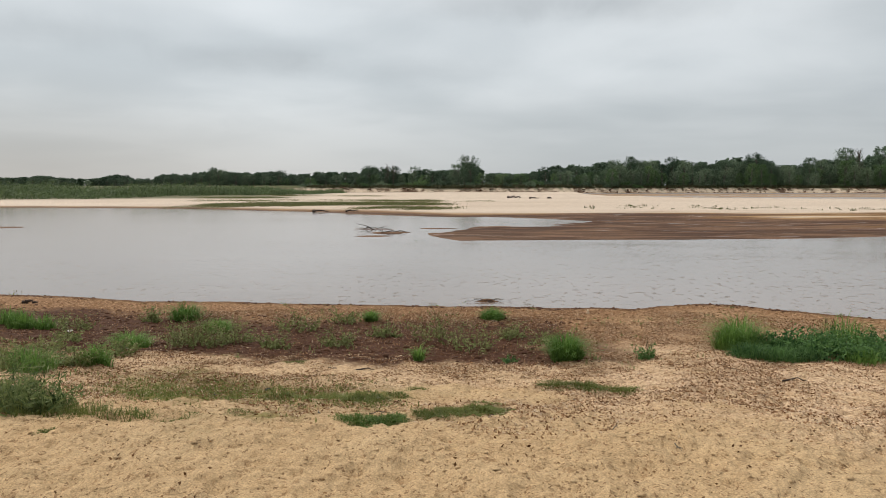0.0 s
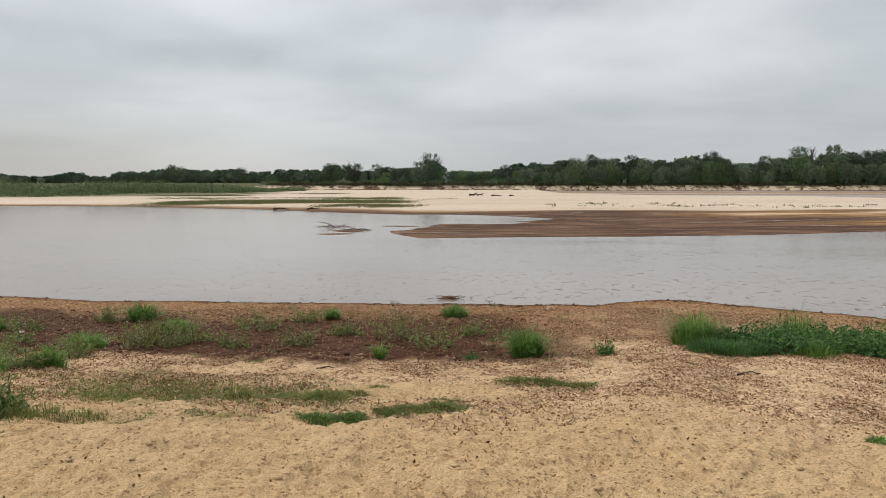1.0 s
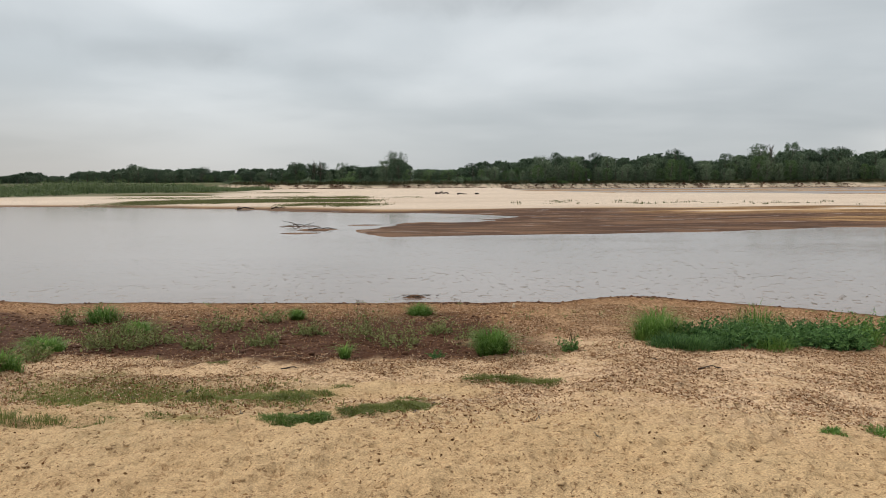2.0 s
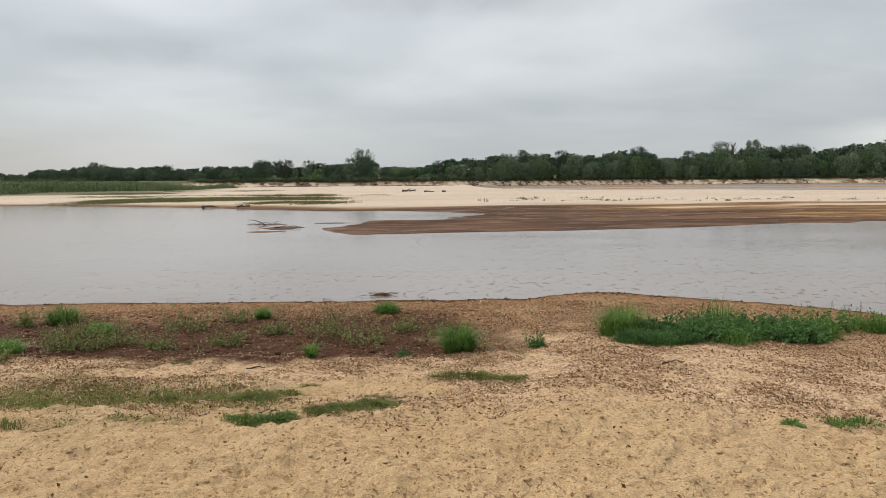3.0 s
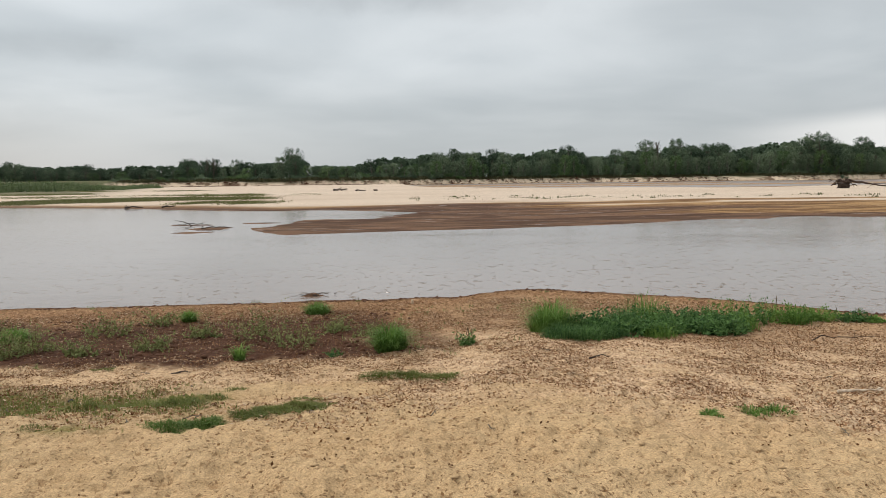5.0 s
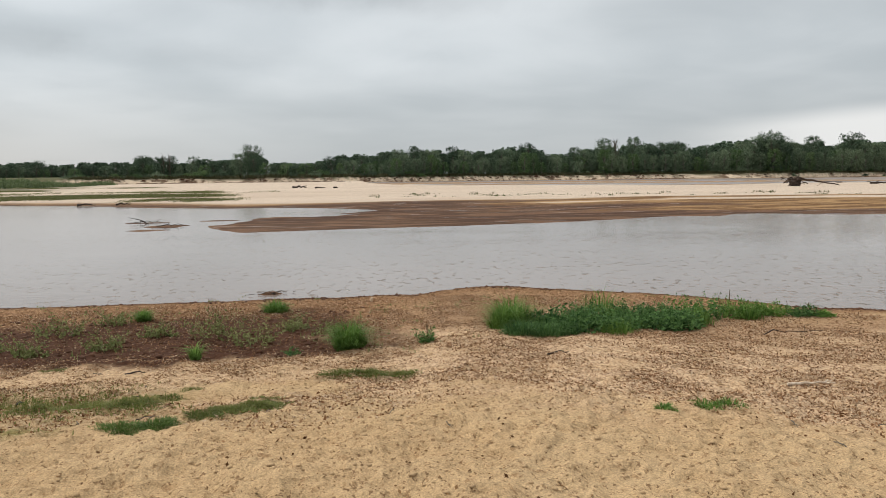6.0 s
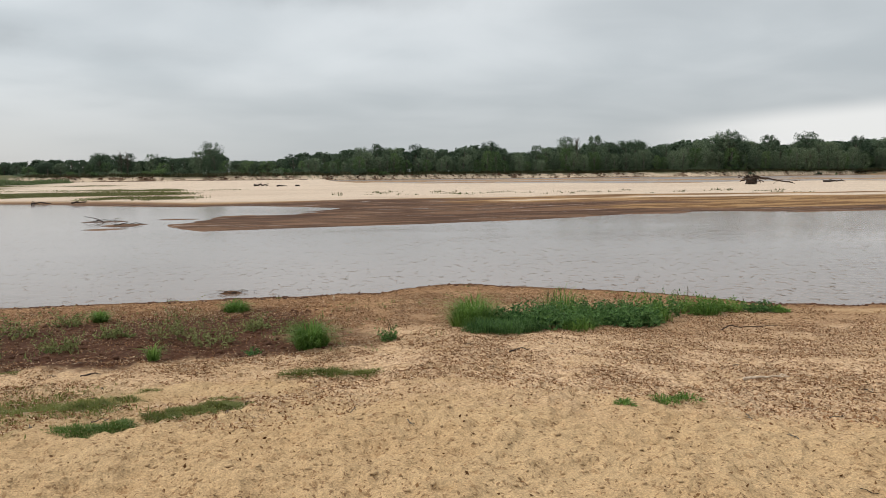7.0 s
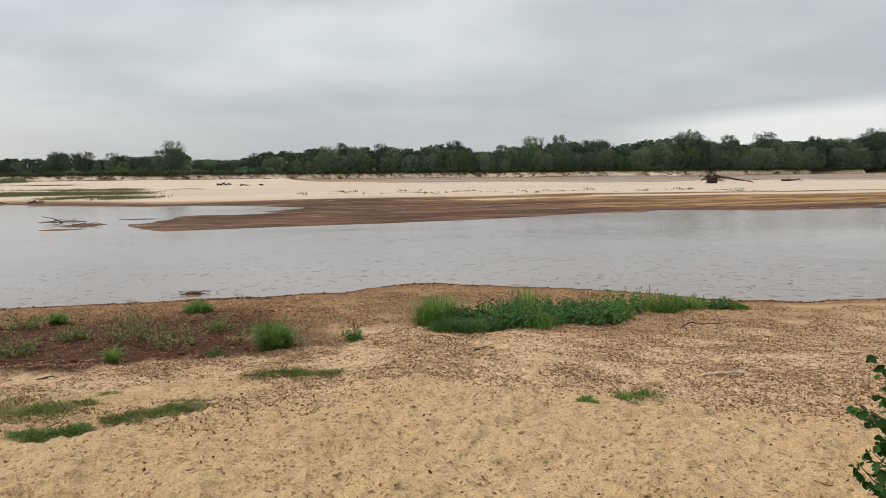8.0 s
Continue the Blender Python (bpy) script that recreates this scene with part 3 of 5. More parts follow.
VARIANTS = {k: [tree_variant(k, 100 * i + 7 * j, CROWNS[m]) for j, m in enumerate(mats)] for i, (k, mats) in enumerate((
    ("poplar", (0, 0, 0)), ("broad", (0, 0, 1)), ("column", (0, 1)), ("open", (1, 0)), ("willow", (1, 2)), ("young", (1, 2, 1))))}
WORDS = {
    "poplar": "tall dark green poplar on the far river bank",
    "broad": "broad leafy deciduous tree on the far river bank",
    "column": "slender upright green tree in the far wood",
    "open": "thin-crowned tall tree with gaps between its limbs",
    "young": "slender young tree with a pale trunk before the wood",
    "willow": "low spreading grey-green willow at the far wood's edge",
}


def plant_tree(kind, pick, x, y, height, turn, fat=1.0):
    crown, trunk = VARIANTS[kind][pick % len(VARIANTS[kind])]
    thing = new("tree")
    tagged(thing, WORDS[kind], "tree", "trees of the far wood")
    part("trunk", trunk, thing)
    part("crown", crown, thing)
    thing.matrix_world = pose(x, y, at(x, y) - 0.05, 0, 0, turn) @ Matrix.Diagonal((height * fat, height * fat, height, 1))


# the skyline of the woods: bearing, height for woods 400 m off
UPSTREAM = (-48, 6.2, -33.8, 6.2, -31.2, 7.4, -28.8, 5.7, -27.4, 7.8, -26.2, 8.3, -25.2, 5.4, -24.2, 8.7, -22.4, 9.5, -20.5, 12.2, -18.2, 10.1, -15.9, 10.9, -15, 8.9,
            -14, 10.2, -11, 10.7, -9.6, 13.3, -7.7, 13.3, -7.4, 8.4, -6.3, 13.1, -4, 11.7, -3.3, 15.6, -2.4, 18.7, -1.1, 14.4, -0.3, 9.0, 1.8, 9.1)
DOWNSTREAM = (2.4, 13.5, 4.6, 14.6, 7, 15.9, 9.2, 17.8, 10.9, 16.4, 12, 17.5, 13.9, 15.7, 15, 17.1, 17.6, 18.5, 19, 15.3, 20.1, 13.8, 20.8, 16.4, 21.7, 15.8, 22.9, 20.4,
              24, 16.3, 25, 20.8, 26.8, 18.1, 27.8, 18.3, 29.7, 17.2, 30.9, 19.1, 32.8, 19.7, 33.9, 21.9, 35.5, 17.1, 36.5, 19.4, 37.6, 17.0, 38.8, 20.2, 40.2, 17.4, 41.8, 17.8,
              43.1, 17.3, 44.4, 17.7, 45.4, 20.1, 50, 18.5)
SKYLINE = UPSTREAM + DOWNSTREAM
WOOD = (-50, 690, -35, 620, -20, 520, -13, 470, -7, 420, 0, 370, 8, 352, 16, 382, 25, 398, 34, 410, 40, 462, 46, 574, 52, 640)


def build_woods():
    rng = np.random.default_rng(5)
    az_all, top_all = np.array(SKYLINE[0::2]), np.array(SKYLINE[1::2])

    def spot(az, back):
        r = float(curve(az, WOOD)) + back
        return r * math.sin(radians(az)), r * math.cos(radians(az)), r

    # the trees that stand out of the skyline
    for i in range(1, len(az_all) - 1):
        if top_all[i] >= top_all[i - 1] and top_all[i] > top_all[i + 1] - 0.2 and -35 < az_all[i] < 47:
            x, y, r = spot(az_all[i], 3 + 6 * rng.random())
            h = 2.29 + (top_all[i] - 2.29) * r / 400 - at(x, y)
            kind = ("poplar", "broad", "open", "broad")[i % 4]
            if abs(az_all[i] + 2.4) < 0.1:
                kind = "broad"
            plant_tree(kind, {"open": 1, "broad": i // 2 % 2, "poplar": i}[kind], x, y, h, 360 * rng.random(), 0.85 + 0.2 * rng.random())
    # the rows between them
    az = -37.0
    while az < 49:
        r0 = float(curve(az, WOOD))
        az += math.degrees(4.6 * (0.6 + 0.8 * rng.random()) / r0)
        x, y, r = spot(az, 16 * rng.random() ** 1.3)
        near = min(curve(az - 0.35, SKYLINE), curve(az, SKYLINE), curve(az + 0.35, SKYLINE))
        h = (2.29 + (near - 2.29) * r / 400 - at(x, y)) * (0.74 + 0.24 * rng.random())
        kind = ("poplar", "broad", "column", "broad", "willow", "open", "column")[int(rng.integers(7))]
        if kind == "willow":
            h *= 0.72
        if h > 3:
            plant_tree(kind, int(rng.integers(3)), x, y, h, 360 * rng.random(), (0.9 + 0.35 * rng.random()) * (1.45 if az < -12 else 1.0))
    # low broad growth in the gap of the wood straight ahead
    for az in np.arange(-1.0, 2.5, 0.22):
        x, y, r = spot(az, 2 + 10 * rng.random())
        plant_tree(("broad", "willow")[int(rng.integers(2))], int(rng.integers(3)), x, y, 4.6 + 1.8 * rng.random(), 360 * rng.random(), 1.3)
    # young growth before the tall trees
    az = 3.0
    while az < 48:
        r0 = float(curve(az, WOOD))
        az += math.degrees(4.4 * (0.5 + rng.random()) / r0)
        x, y, r = spot(az, -9 + 8 * rng.random())
        h = (2.29 + (float(curve(az, SKYLINE)) - 2.29) * r / 400 - at(x, y)) * (0.44 + 0.26 * rng.random() * (0.6 + 0.8 * math.sin(az * 1.7) ** 2))
        plant_tree("young", int(rng.integers(3)), x, y, h, 360 * rng.random(), 0.9 + 0.5 * rng.random())
    # the depth of the wood behind the first rows
    chunks = []
    base = [crown_and_wood(k, 900 + j, 13, 0.125)[0] for j, k in enumerate(("poplar", "broad", "broad", "column"))]
    az = -48.0
    while az < 52:
        r0 = float(curve(az, WOOD))
        az += math.degrees((3.6 if az > -12 else 2.4) / r0)
        for row in range(3):
            a2 = az + rng.normal() * 0.3
            x, y, r = spot(a2, (20, 42, 14)[row] + 12 * rng.random())
            near = min(curve(a2 - 0.5, SKYLINE), curve(a2, SKYLINE), curve(a2 + 0.5, SKYLINE))
            h = 2.29 + (near - 2.29) * r / 400 - 2.5
            h = h * ((0.68 + 0.22 * rng.random()) if h > 8 else (0.84 + 0.16 * rng.random())) * (0.45 if row == 2 and h > 8 else 1.0)
            spread = min(1.9, max(1.15, 8.5 / max(h, 1.0)))
            t = 6.28 * rng.random()
            q = base[int(rng.integers(4))]
            p = np.stack([q[:, 0] * math.cos(t) - q[:, 1] * math.sin(t), q[:, 0] * math.sin(t) + q[:, 1] * math.cos(t), q[:, 2]], 1) * h * np.array([spread, spread, 1.0])
            chunks.append(p + np.array([x, y, at(x, y)]))
    v = np.concatenate(chunks)
    n = len(v) // 4
    tagged(new("far_woods", raw_mesh("far_woods", v, np.arange(n * 4), np.full(n, 4), CROWNS[0])), "dense dark green wood along the far bank", "woods", kind="stuff")


build_woods()


def bare_tree(az, back, height, seed):
    """A dead tree with pale leafless limbs."""
    rng = np.random.default_rng(seed)
    r = float(curve(az, WOOD)) + back
    x, y = r * math.sin(radians(az)), r * math.cos(radians(az))
    thing = tagged(new("dead_tree"), "leafless grey dead tree at the wood's edge", "tree")
    wood = [tube([(0, 0, -0.02), (0.01, 0, 0.4), (0.0, 0.02, 0.95)], [0.018, 0.012, 0.004], 6)]
    for i in range(34):
        z = 0.25 + 0.66 * rng.random()
        t = 6.283 * rng.random()
        reach = 0.06 + 0.22 * rng.random() * (1.2 - z)
        wood.append(tube(bent((0.005, 0, z * 0.9), (math.cos(t) * reach, math.sin(t) * reach, min(1.0, z + 0.08 + 0.16 * rng.random())), 0.012, rng, 4), [0.007, 0.005, 0.004, 0.002], 4))
    v, f = join(wood)
    part("trunk", mesh_of("trunk", v, f, BARK, True), thing)
    thing.matrix_world = pose(x, y, at(x, y) - 0.05) @ Matrix.Diagonal((height, height, height, 1))


for az, back, height, seed in ((-8.3, -2, 12.5, 1), (-7.9, 0, 12.0, 2), (-8.0, 3, 10.0, 3), (23.7, -2, 17.0, 4)):
    bare_tree(az, back, height, seed)


# ---------------------------------------------------------------- shrubs on the far bank
def shrub_variant(seed, material):
    rng = np.random.default_rng(seed)
    count, per = 14, 70
    c = np.stack([rng.normal(size=count) * 0.42, rng.normal(size=count) * 0.42, 0.25 + 0.45 * rng.random(count)], 1)
    c[:, 2] *= np.clip(1.25 - 0.6 * np.hypot(c[:, 0], c[:, 1]), 0.35, 1.2)
    cc = np.repeat(c, per, 0)
    d = rng.normal(size=cc.shape)
    d /= np.linalg.norm(d, axis=1, keepdims=True)
    p = cc + d * (0.12 + 0.16 * rng.random(len(cc)))[:, None]
    p[:, 2] = np.abs(p[:, 2])
    leafs = quads(p, d + rng.normal(size=d.shape) * 0.5, 0.055 + 0.06 * rng.random(len(cc)), rng, 0.7)
    n = len(leafs) // 4
    stems = join([tube(bent((0, 0, -0.05), tuple(q), 0.03, rng, 4), [0.018, 0.014, 0.01, 0.005], 5) for q in c[::2]])
    return raw_mesh("foliage", leafs, np.arange(n * 4), np.full(n, 4), material), mesh_of("stems", stems[0], stems[1], BARK, True)


def build_shrubs():
    rng = np.random.default_rng(17)
    kinds = [shrub_variant(40 + i, CROWNS[m]) for i, m in enumerate((1, 0, 2, 0))]
    az = -13.0
    while az < 48:
        b = float(curve(az, BANK))
        az += math.degrees((2.2 + 3.6 * rng.random()) / b)
        r = b + 5 + 10 * rng.random()
        x, y = r * math.sin(radians(az)), r * math.cos(radians(az))
        foliage, stems = kinds[int(rng.integers(4))]
        thing = tagged(new("shrub"), "low leafy green shrub at the far wood's edge", "shrub", "shrubs of the far bank")
        part("foliage", foliage, thing)
        part("stem_cluster", stems, thing)
        h = 1.2 + 2.6 * rng.random() ** 1.7
        thing.matrix_world = pose(x, y, at(x, y) - 0.05, 0, 0, 360 * rng.random()) @ Matrix.Diagonal((h * 1.2, h * 1.2, h, 1))


build_shrubs()


def build_scrub():
    """Willow scrub that stands out of the reeds upstream."""
    rng = np.random.default_rng(19)
    kinds = [shrub_variant(60 + i, CROWNS[m]) for i, m in enumerate((1, 2, 1))]
    for i in range(34):
        az = radians(-37 + 24 * rng.random())
        r = float(curve(math.degrees(az), (-40, 150, -27, 185, -18, 215, -12, 290))) + 90 * rng.random()
        x, y = r * math.sin(az), r * math.cos(az)
        foliage, stems = kinds[i % 3]
        thing = tagged(new("shrub"), "grey-green willow shrub standing among reeds", "shrub", "willow scrub upstream")
        part("foliage", foliage, thing)
        part("stem_cluster", stems, thing)
        h = 1.0 + 1.2 * rng.random()
        thing.matrix_world = pose(x, y, at(x, y) - 0.05, 0, 0, 360 * rng.random()) @ Matrix.Diagonal((h * 1.5, h * 1.5, h, 1))


build_scrub()

REED = leaf_material("reed_leaves", (0.038, 0.064, 0.030), (0.165, 0.215, 0.095), 0.3)
OVERHANG = leaf_material("dark_bank_turf", (0.028, 0.034, 0.016), (0.085, 0.085, 0.040), 0.1)
RANK = leaf_material("rank_grass", (0.052, 0.070, 0.022), (0.165, 0.170, 0.070), 0.25)


def scatter(rng, count, az_lo, az_hi, r_lo, r_hi):
    az = az_lo + (az_hi - az_lo) * rng.random(count)
    r = np.sqrt(r_lo ** 2 + (r_hi ** 2 - r_lo ** 2) * rng.random(count))
    return az, r, r * np.sin(np.radians(az)), r * np.cos(np.radians(az))


def field(name, label, category, x, y, height, per, spread, width, material, rng, droop=0.7):
    n = len(x)
    base = np.stack([x, y, land(x, y) - 0.02], 1)
    base = np.repeat(base, per, 0)
    base[:, :2] += rng.normal(size=(n * per, 2)) * np.repeat(np.broadcast_to(spread, (n,)), per)[:, None]
    h = np.repeat(height, per) * (0.55 + 0.5 * rng.random(n * per))
    wd = width * (0.6 + 0.8 * rng.random(n * per))
    me = blades(name, base, h, wd, np.abs(rng.normal(size=n * per)) * droop, 6.283 * rng.random(n * per), material)
    return tagged(new(name, me), label, category, kind="stuff")


def leafy_field(name, label, category, x, y, height, per, spread, size, material, rng):
    """Growth too far off to show blades: leaf sprays at all heights."""
    n = len(x) * per
    px = np.repeat(x, per) + rng.normal(size=n) * spread
    py = np.repeat(y, per) + rng.normal(size=n) * spread
    h = np.repeat(height, per) * rng.random(n) ** 0.6
    c = np.stack([px, py, land(px, py) + h], 1)
    nrm = rng.normal(size=(n, 3)) * 0.7 + np.array([0, -0.3, 0.7])
    v = quads(c, nrm, size * (0.5 + rng.random(n)), rng, 0.45)
    return tagged(new(name, raw_mesh(name, v, np.arange(n * 4), np.full(n, 4), material)), label, category, kind="stuff")


def build_far_grass():
    rng = np.random.default_rng(23)
    # reeds and willow scrub on the floodplain upstream
    az, r, x, y = scatter(rng, 16000, -42, -11.5, 125, 300)
    edge = curve(az, (-42, 118, -34, 131, -27, 143, -23.5, 156, -18, 171, -14, 205, -11.5, 250)) + 14 * fbm(x, y, 14.0, 3, 131)
    keep = (r > edge) & (rng.random(len(r)) < np.exp(-(r - edge) / 60) + 0.15)
    x, y, az, r = x[keep], y[keep], az[keep], r[keep]
    h = (1.9 + 6.0 * fbm(x, y, 11.0, 3, 141) + 1.0 * rng.random(len(x))) * curve(az, (-40, 0.72, -26, 0.60, -18, 0.45, -12, 0.35))
    h = np.maximum(h, 0.3)
    leafy_field("floodplain_scrub", "low green willow scrub on the sandy floodplain", "scrub", x, y, h * 0.95, 9, 0.55, 0.40, REED, rng)
    pick = rng.random(len(x)) < 0.45
    field("reeds", "tall green reeds standing among low scrub", "reeds", x[pick], y[pick], h[pick] * 1.05, 5, 0.45, 0.12, REED, rng)
    # low green growth on the upstream end of the island
    az, r, x, y = scatter(rng, 48000, -24, 2, 72, 205)
    d = r - curve(az, ISLE_EDGE)
    m = fbm(x * 0.35, y, 8.0, 3, 151)
    belt = ease(d, 2.5, 6) * ease(r, 114, 98) * ease(az, -3.2, -6.5) * ease(az, -23.5, -20)
    tail = 0.10 * ease(az, 1.5, -4) * ease(r, 86, 92) * ease(r, 106, 98)
    back = 0.5 * ease(r, 125, 132) * ease(az, -8, -12) * ease(az, -23, -17)
    keep = rng.random(len(r)) < belt * ease(m, 0.03, 0.16) + tail * ease(m, -0.1, 0.2) + back * ease(m, 0.12, 0.2)
    x, y, m = x[keep], y[keep], m[keep]
    h = 0.12 + 0.22 * rng.random(len(x)) ** 2 + 0.35 * np.clip(m, 0, 1)
    leafy_field("island_grass", "low green grass and weeds on the pale sand island", "grass", x, y, h * 0.50, 26, 0.7, 0.15, RANK, rng)
    # seedlings in loose rows on the bare sand
    az, r, x, y = scatter(rng, 5200, 6, 46, 73, 84)
    keep = rng.random(len(r)) < 0.4 * ease(fbm(x, y, 2.2, 2, 271), 0.12, 0.3) * ease(fbm(x, y, 14.0, 2, 275), -0.05, 0.15)
    x, y = x[keep], y[keep]
    field("island_seedlings", "scattered small plants on bare pale sand", "grass", x, y, 0.10 + 0.25 * rng.random(len(x)) ** 2, 4, 0.10, 0.05, RANK, rng)
    # a rough fringe on top of the cut bank
    az, r, x, y = scatter(rng, 6500, -14, 49, 1, 2)
    b = 2.5 + 9 * rng.random(len(az)) ** 1.5
    r = curve(az, BANK) + b - 5.0 * fbm(curve(az, BANK) * np.sin(np.radians(az)), curve(az, BANK) * np.cos(np.radians(az)), 30.0, 3, 95)
    x, y = r * np.sin(np.radians(az)), r * np.cos(np.radians(az))
    field("bank_grass", "rank grass hanging over the eroded far bank", "grass", x, y, 0.5 + 1.2 * rng.random(len(x)) ** 2, 5, 0.6, 0.26, OVERHANG, rng)


build_far_grass()


def lumps(name, label, category, x, y, size, material, rng, flat=0.8):
    n = len(x)
    unit = np.array([(1, 0, 0), (0.3, 0.95, 0.1), (-0.8, 0.6, 0), (-0.8, -0.6, 0.1), (0.3, -0.95, 0), (0.1, 0.05, 0.75), (0, 0, -0.5)])
    tri = np.array([(0, 1, 5), (1, 2, 5), (2, 3, 5), (3, 4, 5), (4, 0, 5), (1, 0, 6), (2, 1, 6), (3, 2, 6), (4, 3, 6), (0, 4, 6)])
    t = 6.283 * rng.random(n)
    p = unit[None] * (1 + 0.25 * rng.normal(size=(n, 7, 3)))
    px = p[..., 0] * np.cos(t)[:, None] - p[..., 1] * np.sin(t)[:, None]
    py = p[..., 0] * np.sin(t)[:, None] + p[..., 1] * np.cos(t)[:, None]
    s = size[:, None] * 0.5
    v = np.stack([x[:, None] + px * s, y[:, None] + py * s, land(x, y)[:, None] + p[..., 2] * s * flat], -1).reshape(-1, 3)
    loops = (np.arange(n)[:, None, None] * 7 + tri).ravel()
    return tagged(new(name, raw_mesh(name, v, loops, np.full(n * 10, 3), material)), label, category, kind="stuff")


CLOD = leaf_material("mud_clods", (0.060, 0.030, 0.020), (0.15, 0.075, 0.045), 0.0, 0.75)


def build_bank_debris():
    """Torn roots, slumped turf and drift lying along the foot of the cut bank."""
    rng = np.random.default_rng(29)
    az = -14 + 62 * rng.random(5200)
    r = curve(az, BANK) - 6 + 10 * rng.random(len(az))
    x, y = r * np.sin(np.radians(az)), r * np.cos(np.radians(az))
    keep = rng.random(len(az)) < ease(fbm(x, y, 14.0, 3, 281), -0.25, 0.2)
    x, y = x[keep], y[keep]
    lumps("bank_debris", "dark roots and slumped turf under the cut bank", "driftwood", x, y, 0.25 + 1.1 * rng.random(len(x)) ** 2.5, CLOD, rng, 0.75)


build_bank_debris()


# ---------------------------------------------------------------- driftwood and things on the island
def stick_mesh(name, points, thick, material, rng, sides=7, knob=0.15):
    n = len(points)
    radii = [thick * (1 - 0.65 * i / (n - 1)) * (1 + knob * rng.normal()) for i in range(n)]
    v, f = tube(points, [max(0.15 * thick, r) for r in radii], sides)
    return mesh_of(name, v, f, material, True)


def fallen_tree(x, y):
    """A stranded tree: a torn root plate with its trunk lying away from it."""
    rng = np.random.default_rng(77)
    thing = tagged(new("fallen_tree"), "stranded dead tree with dark torn roots on pale sand", "driftwood")
    trunk = bent((0.2, 0.2, 1.05), (7.2, 3.0, 0.18), 0.03, rng, 9)
    part("trunk", stick_mesh("trunk", trunk, 0.15, STRANDED, rng, 10), thing)
    for i in range(26):
        t = i * 2.399
        reach = 0.6 + 1.0 * rng.random()
        end = (0.1 + 1.15 * math.cos(t) * reach, 0.3 * rng.normal() - 0.5 * math.cos(t) * reach, 0.62 + math.sin(t) * reach * 0.50)
        end = (end[0], end[1], max(0.05, end[2]))
        part("root", stick_mesh("root", bent((0.1, 0.1, 0.72), end, 0.18, rng, 6), 0.10 + 0.06 * rng.random(), STRANDED, rng), thing)
    for a, b, r in (((3.0, 1.3, 0.75), (6.6, 1.2, 0.08), 0.06), ((4.2, 1.8, 0.55), (8.4, 3.4, 0.45), 0.05), ((4.8, 2.0, 0.5), (3.0, 0.2, 0.05), 0.06), ((6.0, 2.5, 0.3), (9.6, 3.2, 0.5), 0.04)):
        part("branch", stick_mesh("branch", bent(a, b, 0.04, rng, 6), r, STRANDED, rng), thing)
    # the dark heart of the root plate, with earth still in it
    bm = bmesh.new()
    bmesh.ops.create_icosphere(bm, subdivisions=3, radius=0.5)
    for v in bm.verts:
        v.co *= 1 + 0.55 * noise.noise(v.co * 3.1) + 0.25 * noise.noise(v.co * 8.0)
        v.co.x, v.co.y, v.co.z = v.co.x * 1.5, v.co.y * 0.8, max(v.co.z * 0.95, -0.45)
    heart = bpy.data.meshes.new("root_plate")
    bm.to_mesh(heart)
    bm.free()
    heart.materials.append(SNAG)
    part("root_plate", heart, thing, "dark earthy root plate").location = (0.1, 0.1, 0.45)
    thing.matrix_world = pose(x, y, at(x, y) - 0.05, 0, 0, -12) @ Matrix.Diagonal((1.0, 1.0, 1.05, 1))


def drift_log(x, y, length, thick, turn, label, limbs=2, material=None, lift=0.0, seed=1):
    rng = np.random.default_rng(seed)
    material = material or SNAG
    thing = tagged(new("driftwood_log"), label, "driftwood", "driftwood on the sand")
    half = length / 2
    part("trunk", stick_mesh("trunk", bent((-half, 0, thick * 0.8), (half, 0, thick * 0.7 + lift), 0.04 * length, rng, 8), thick, material, rng, 9), thing)
    for i in range(limbs):
        s = -half * 0.7 + length * 0.75 * (i + rng.random() * 0.6) / max(1, limbs)
        a = (s, 0, thick)
        b = (s + 0.22 * length * rng.normal(), 0.2 * length * rng.normal(), thick + length * (0.04 + 0.12 * rng.random()))
        part("branch", stick_mesh("branch", bent(a, b, 0.03 * length, rng, 5), thick * 0.45, material, rng), thing)
    thing.matrix_world = pose(x, y, max(at(x, y), -0.02), 0, 0, turn)


fallen_tree(67.5, 94.3)
drift_log(90, 105, 3.6, 0.16, -10, "dark driftwood log lying on the pale sand", 3, seed=3)
drift_log(2.3, 137, 2.4, 0.20, -12, "dark driftwood log on the pale island", 2, seed=4)
drift_log(5.5, 130, 1.7, 0.14, 8, "low dark driftwood log on the pale island", 1, seed=5)
drift_log(8.0, 130, 0.8, 0.16, 30, "short dark wood stump on the pale island", 1, seed=6)
drift_log(-16.9, 72.2, 1.5, 0.10, 14, "dark tangled driftwood at the island's edge", 1, seed=7)
drift_log(-13.6, 70.6, 1.2, 0.08, -8, "dark tangled driftwood at the island's edge", 2, seed=8)


def stranded_branch():
    """A forked branch that stands out of the shallow water."""
    rng = np.random.default_rng(31)
    thing = tagged(new("stranded_branch"), "bare forked branch sticking out of shallow water", "driftwood")
    for a, b, r in (((0.9, -0.6, -0.05), (-1.35, 0.6, 0.52), 0.055), ((-0.1, 0.0, 0.16), (2.4, 1.2, 0.05), 0.035), ((0.0, -0.2, 0.1), (-1.3, -1.6, 0.0), 0.03), ((1.6, 0.8, 0.08), (2.3, 1.4, 0.30), 0.03)):
        part("branch", stick_mesh("branch", bent(a, b, 0.05, rng, 7), r, SNAG, rng), thing)
    thing.matrix_world = pose(-7.3, 42.3, 0.0, 0, 0, 6) @ Matrix.Diagonal((0.46, 0.46, 0.62, 1))


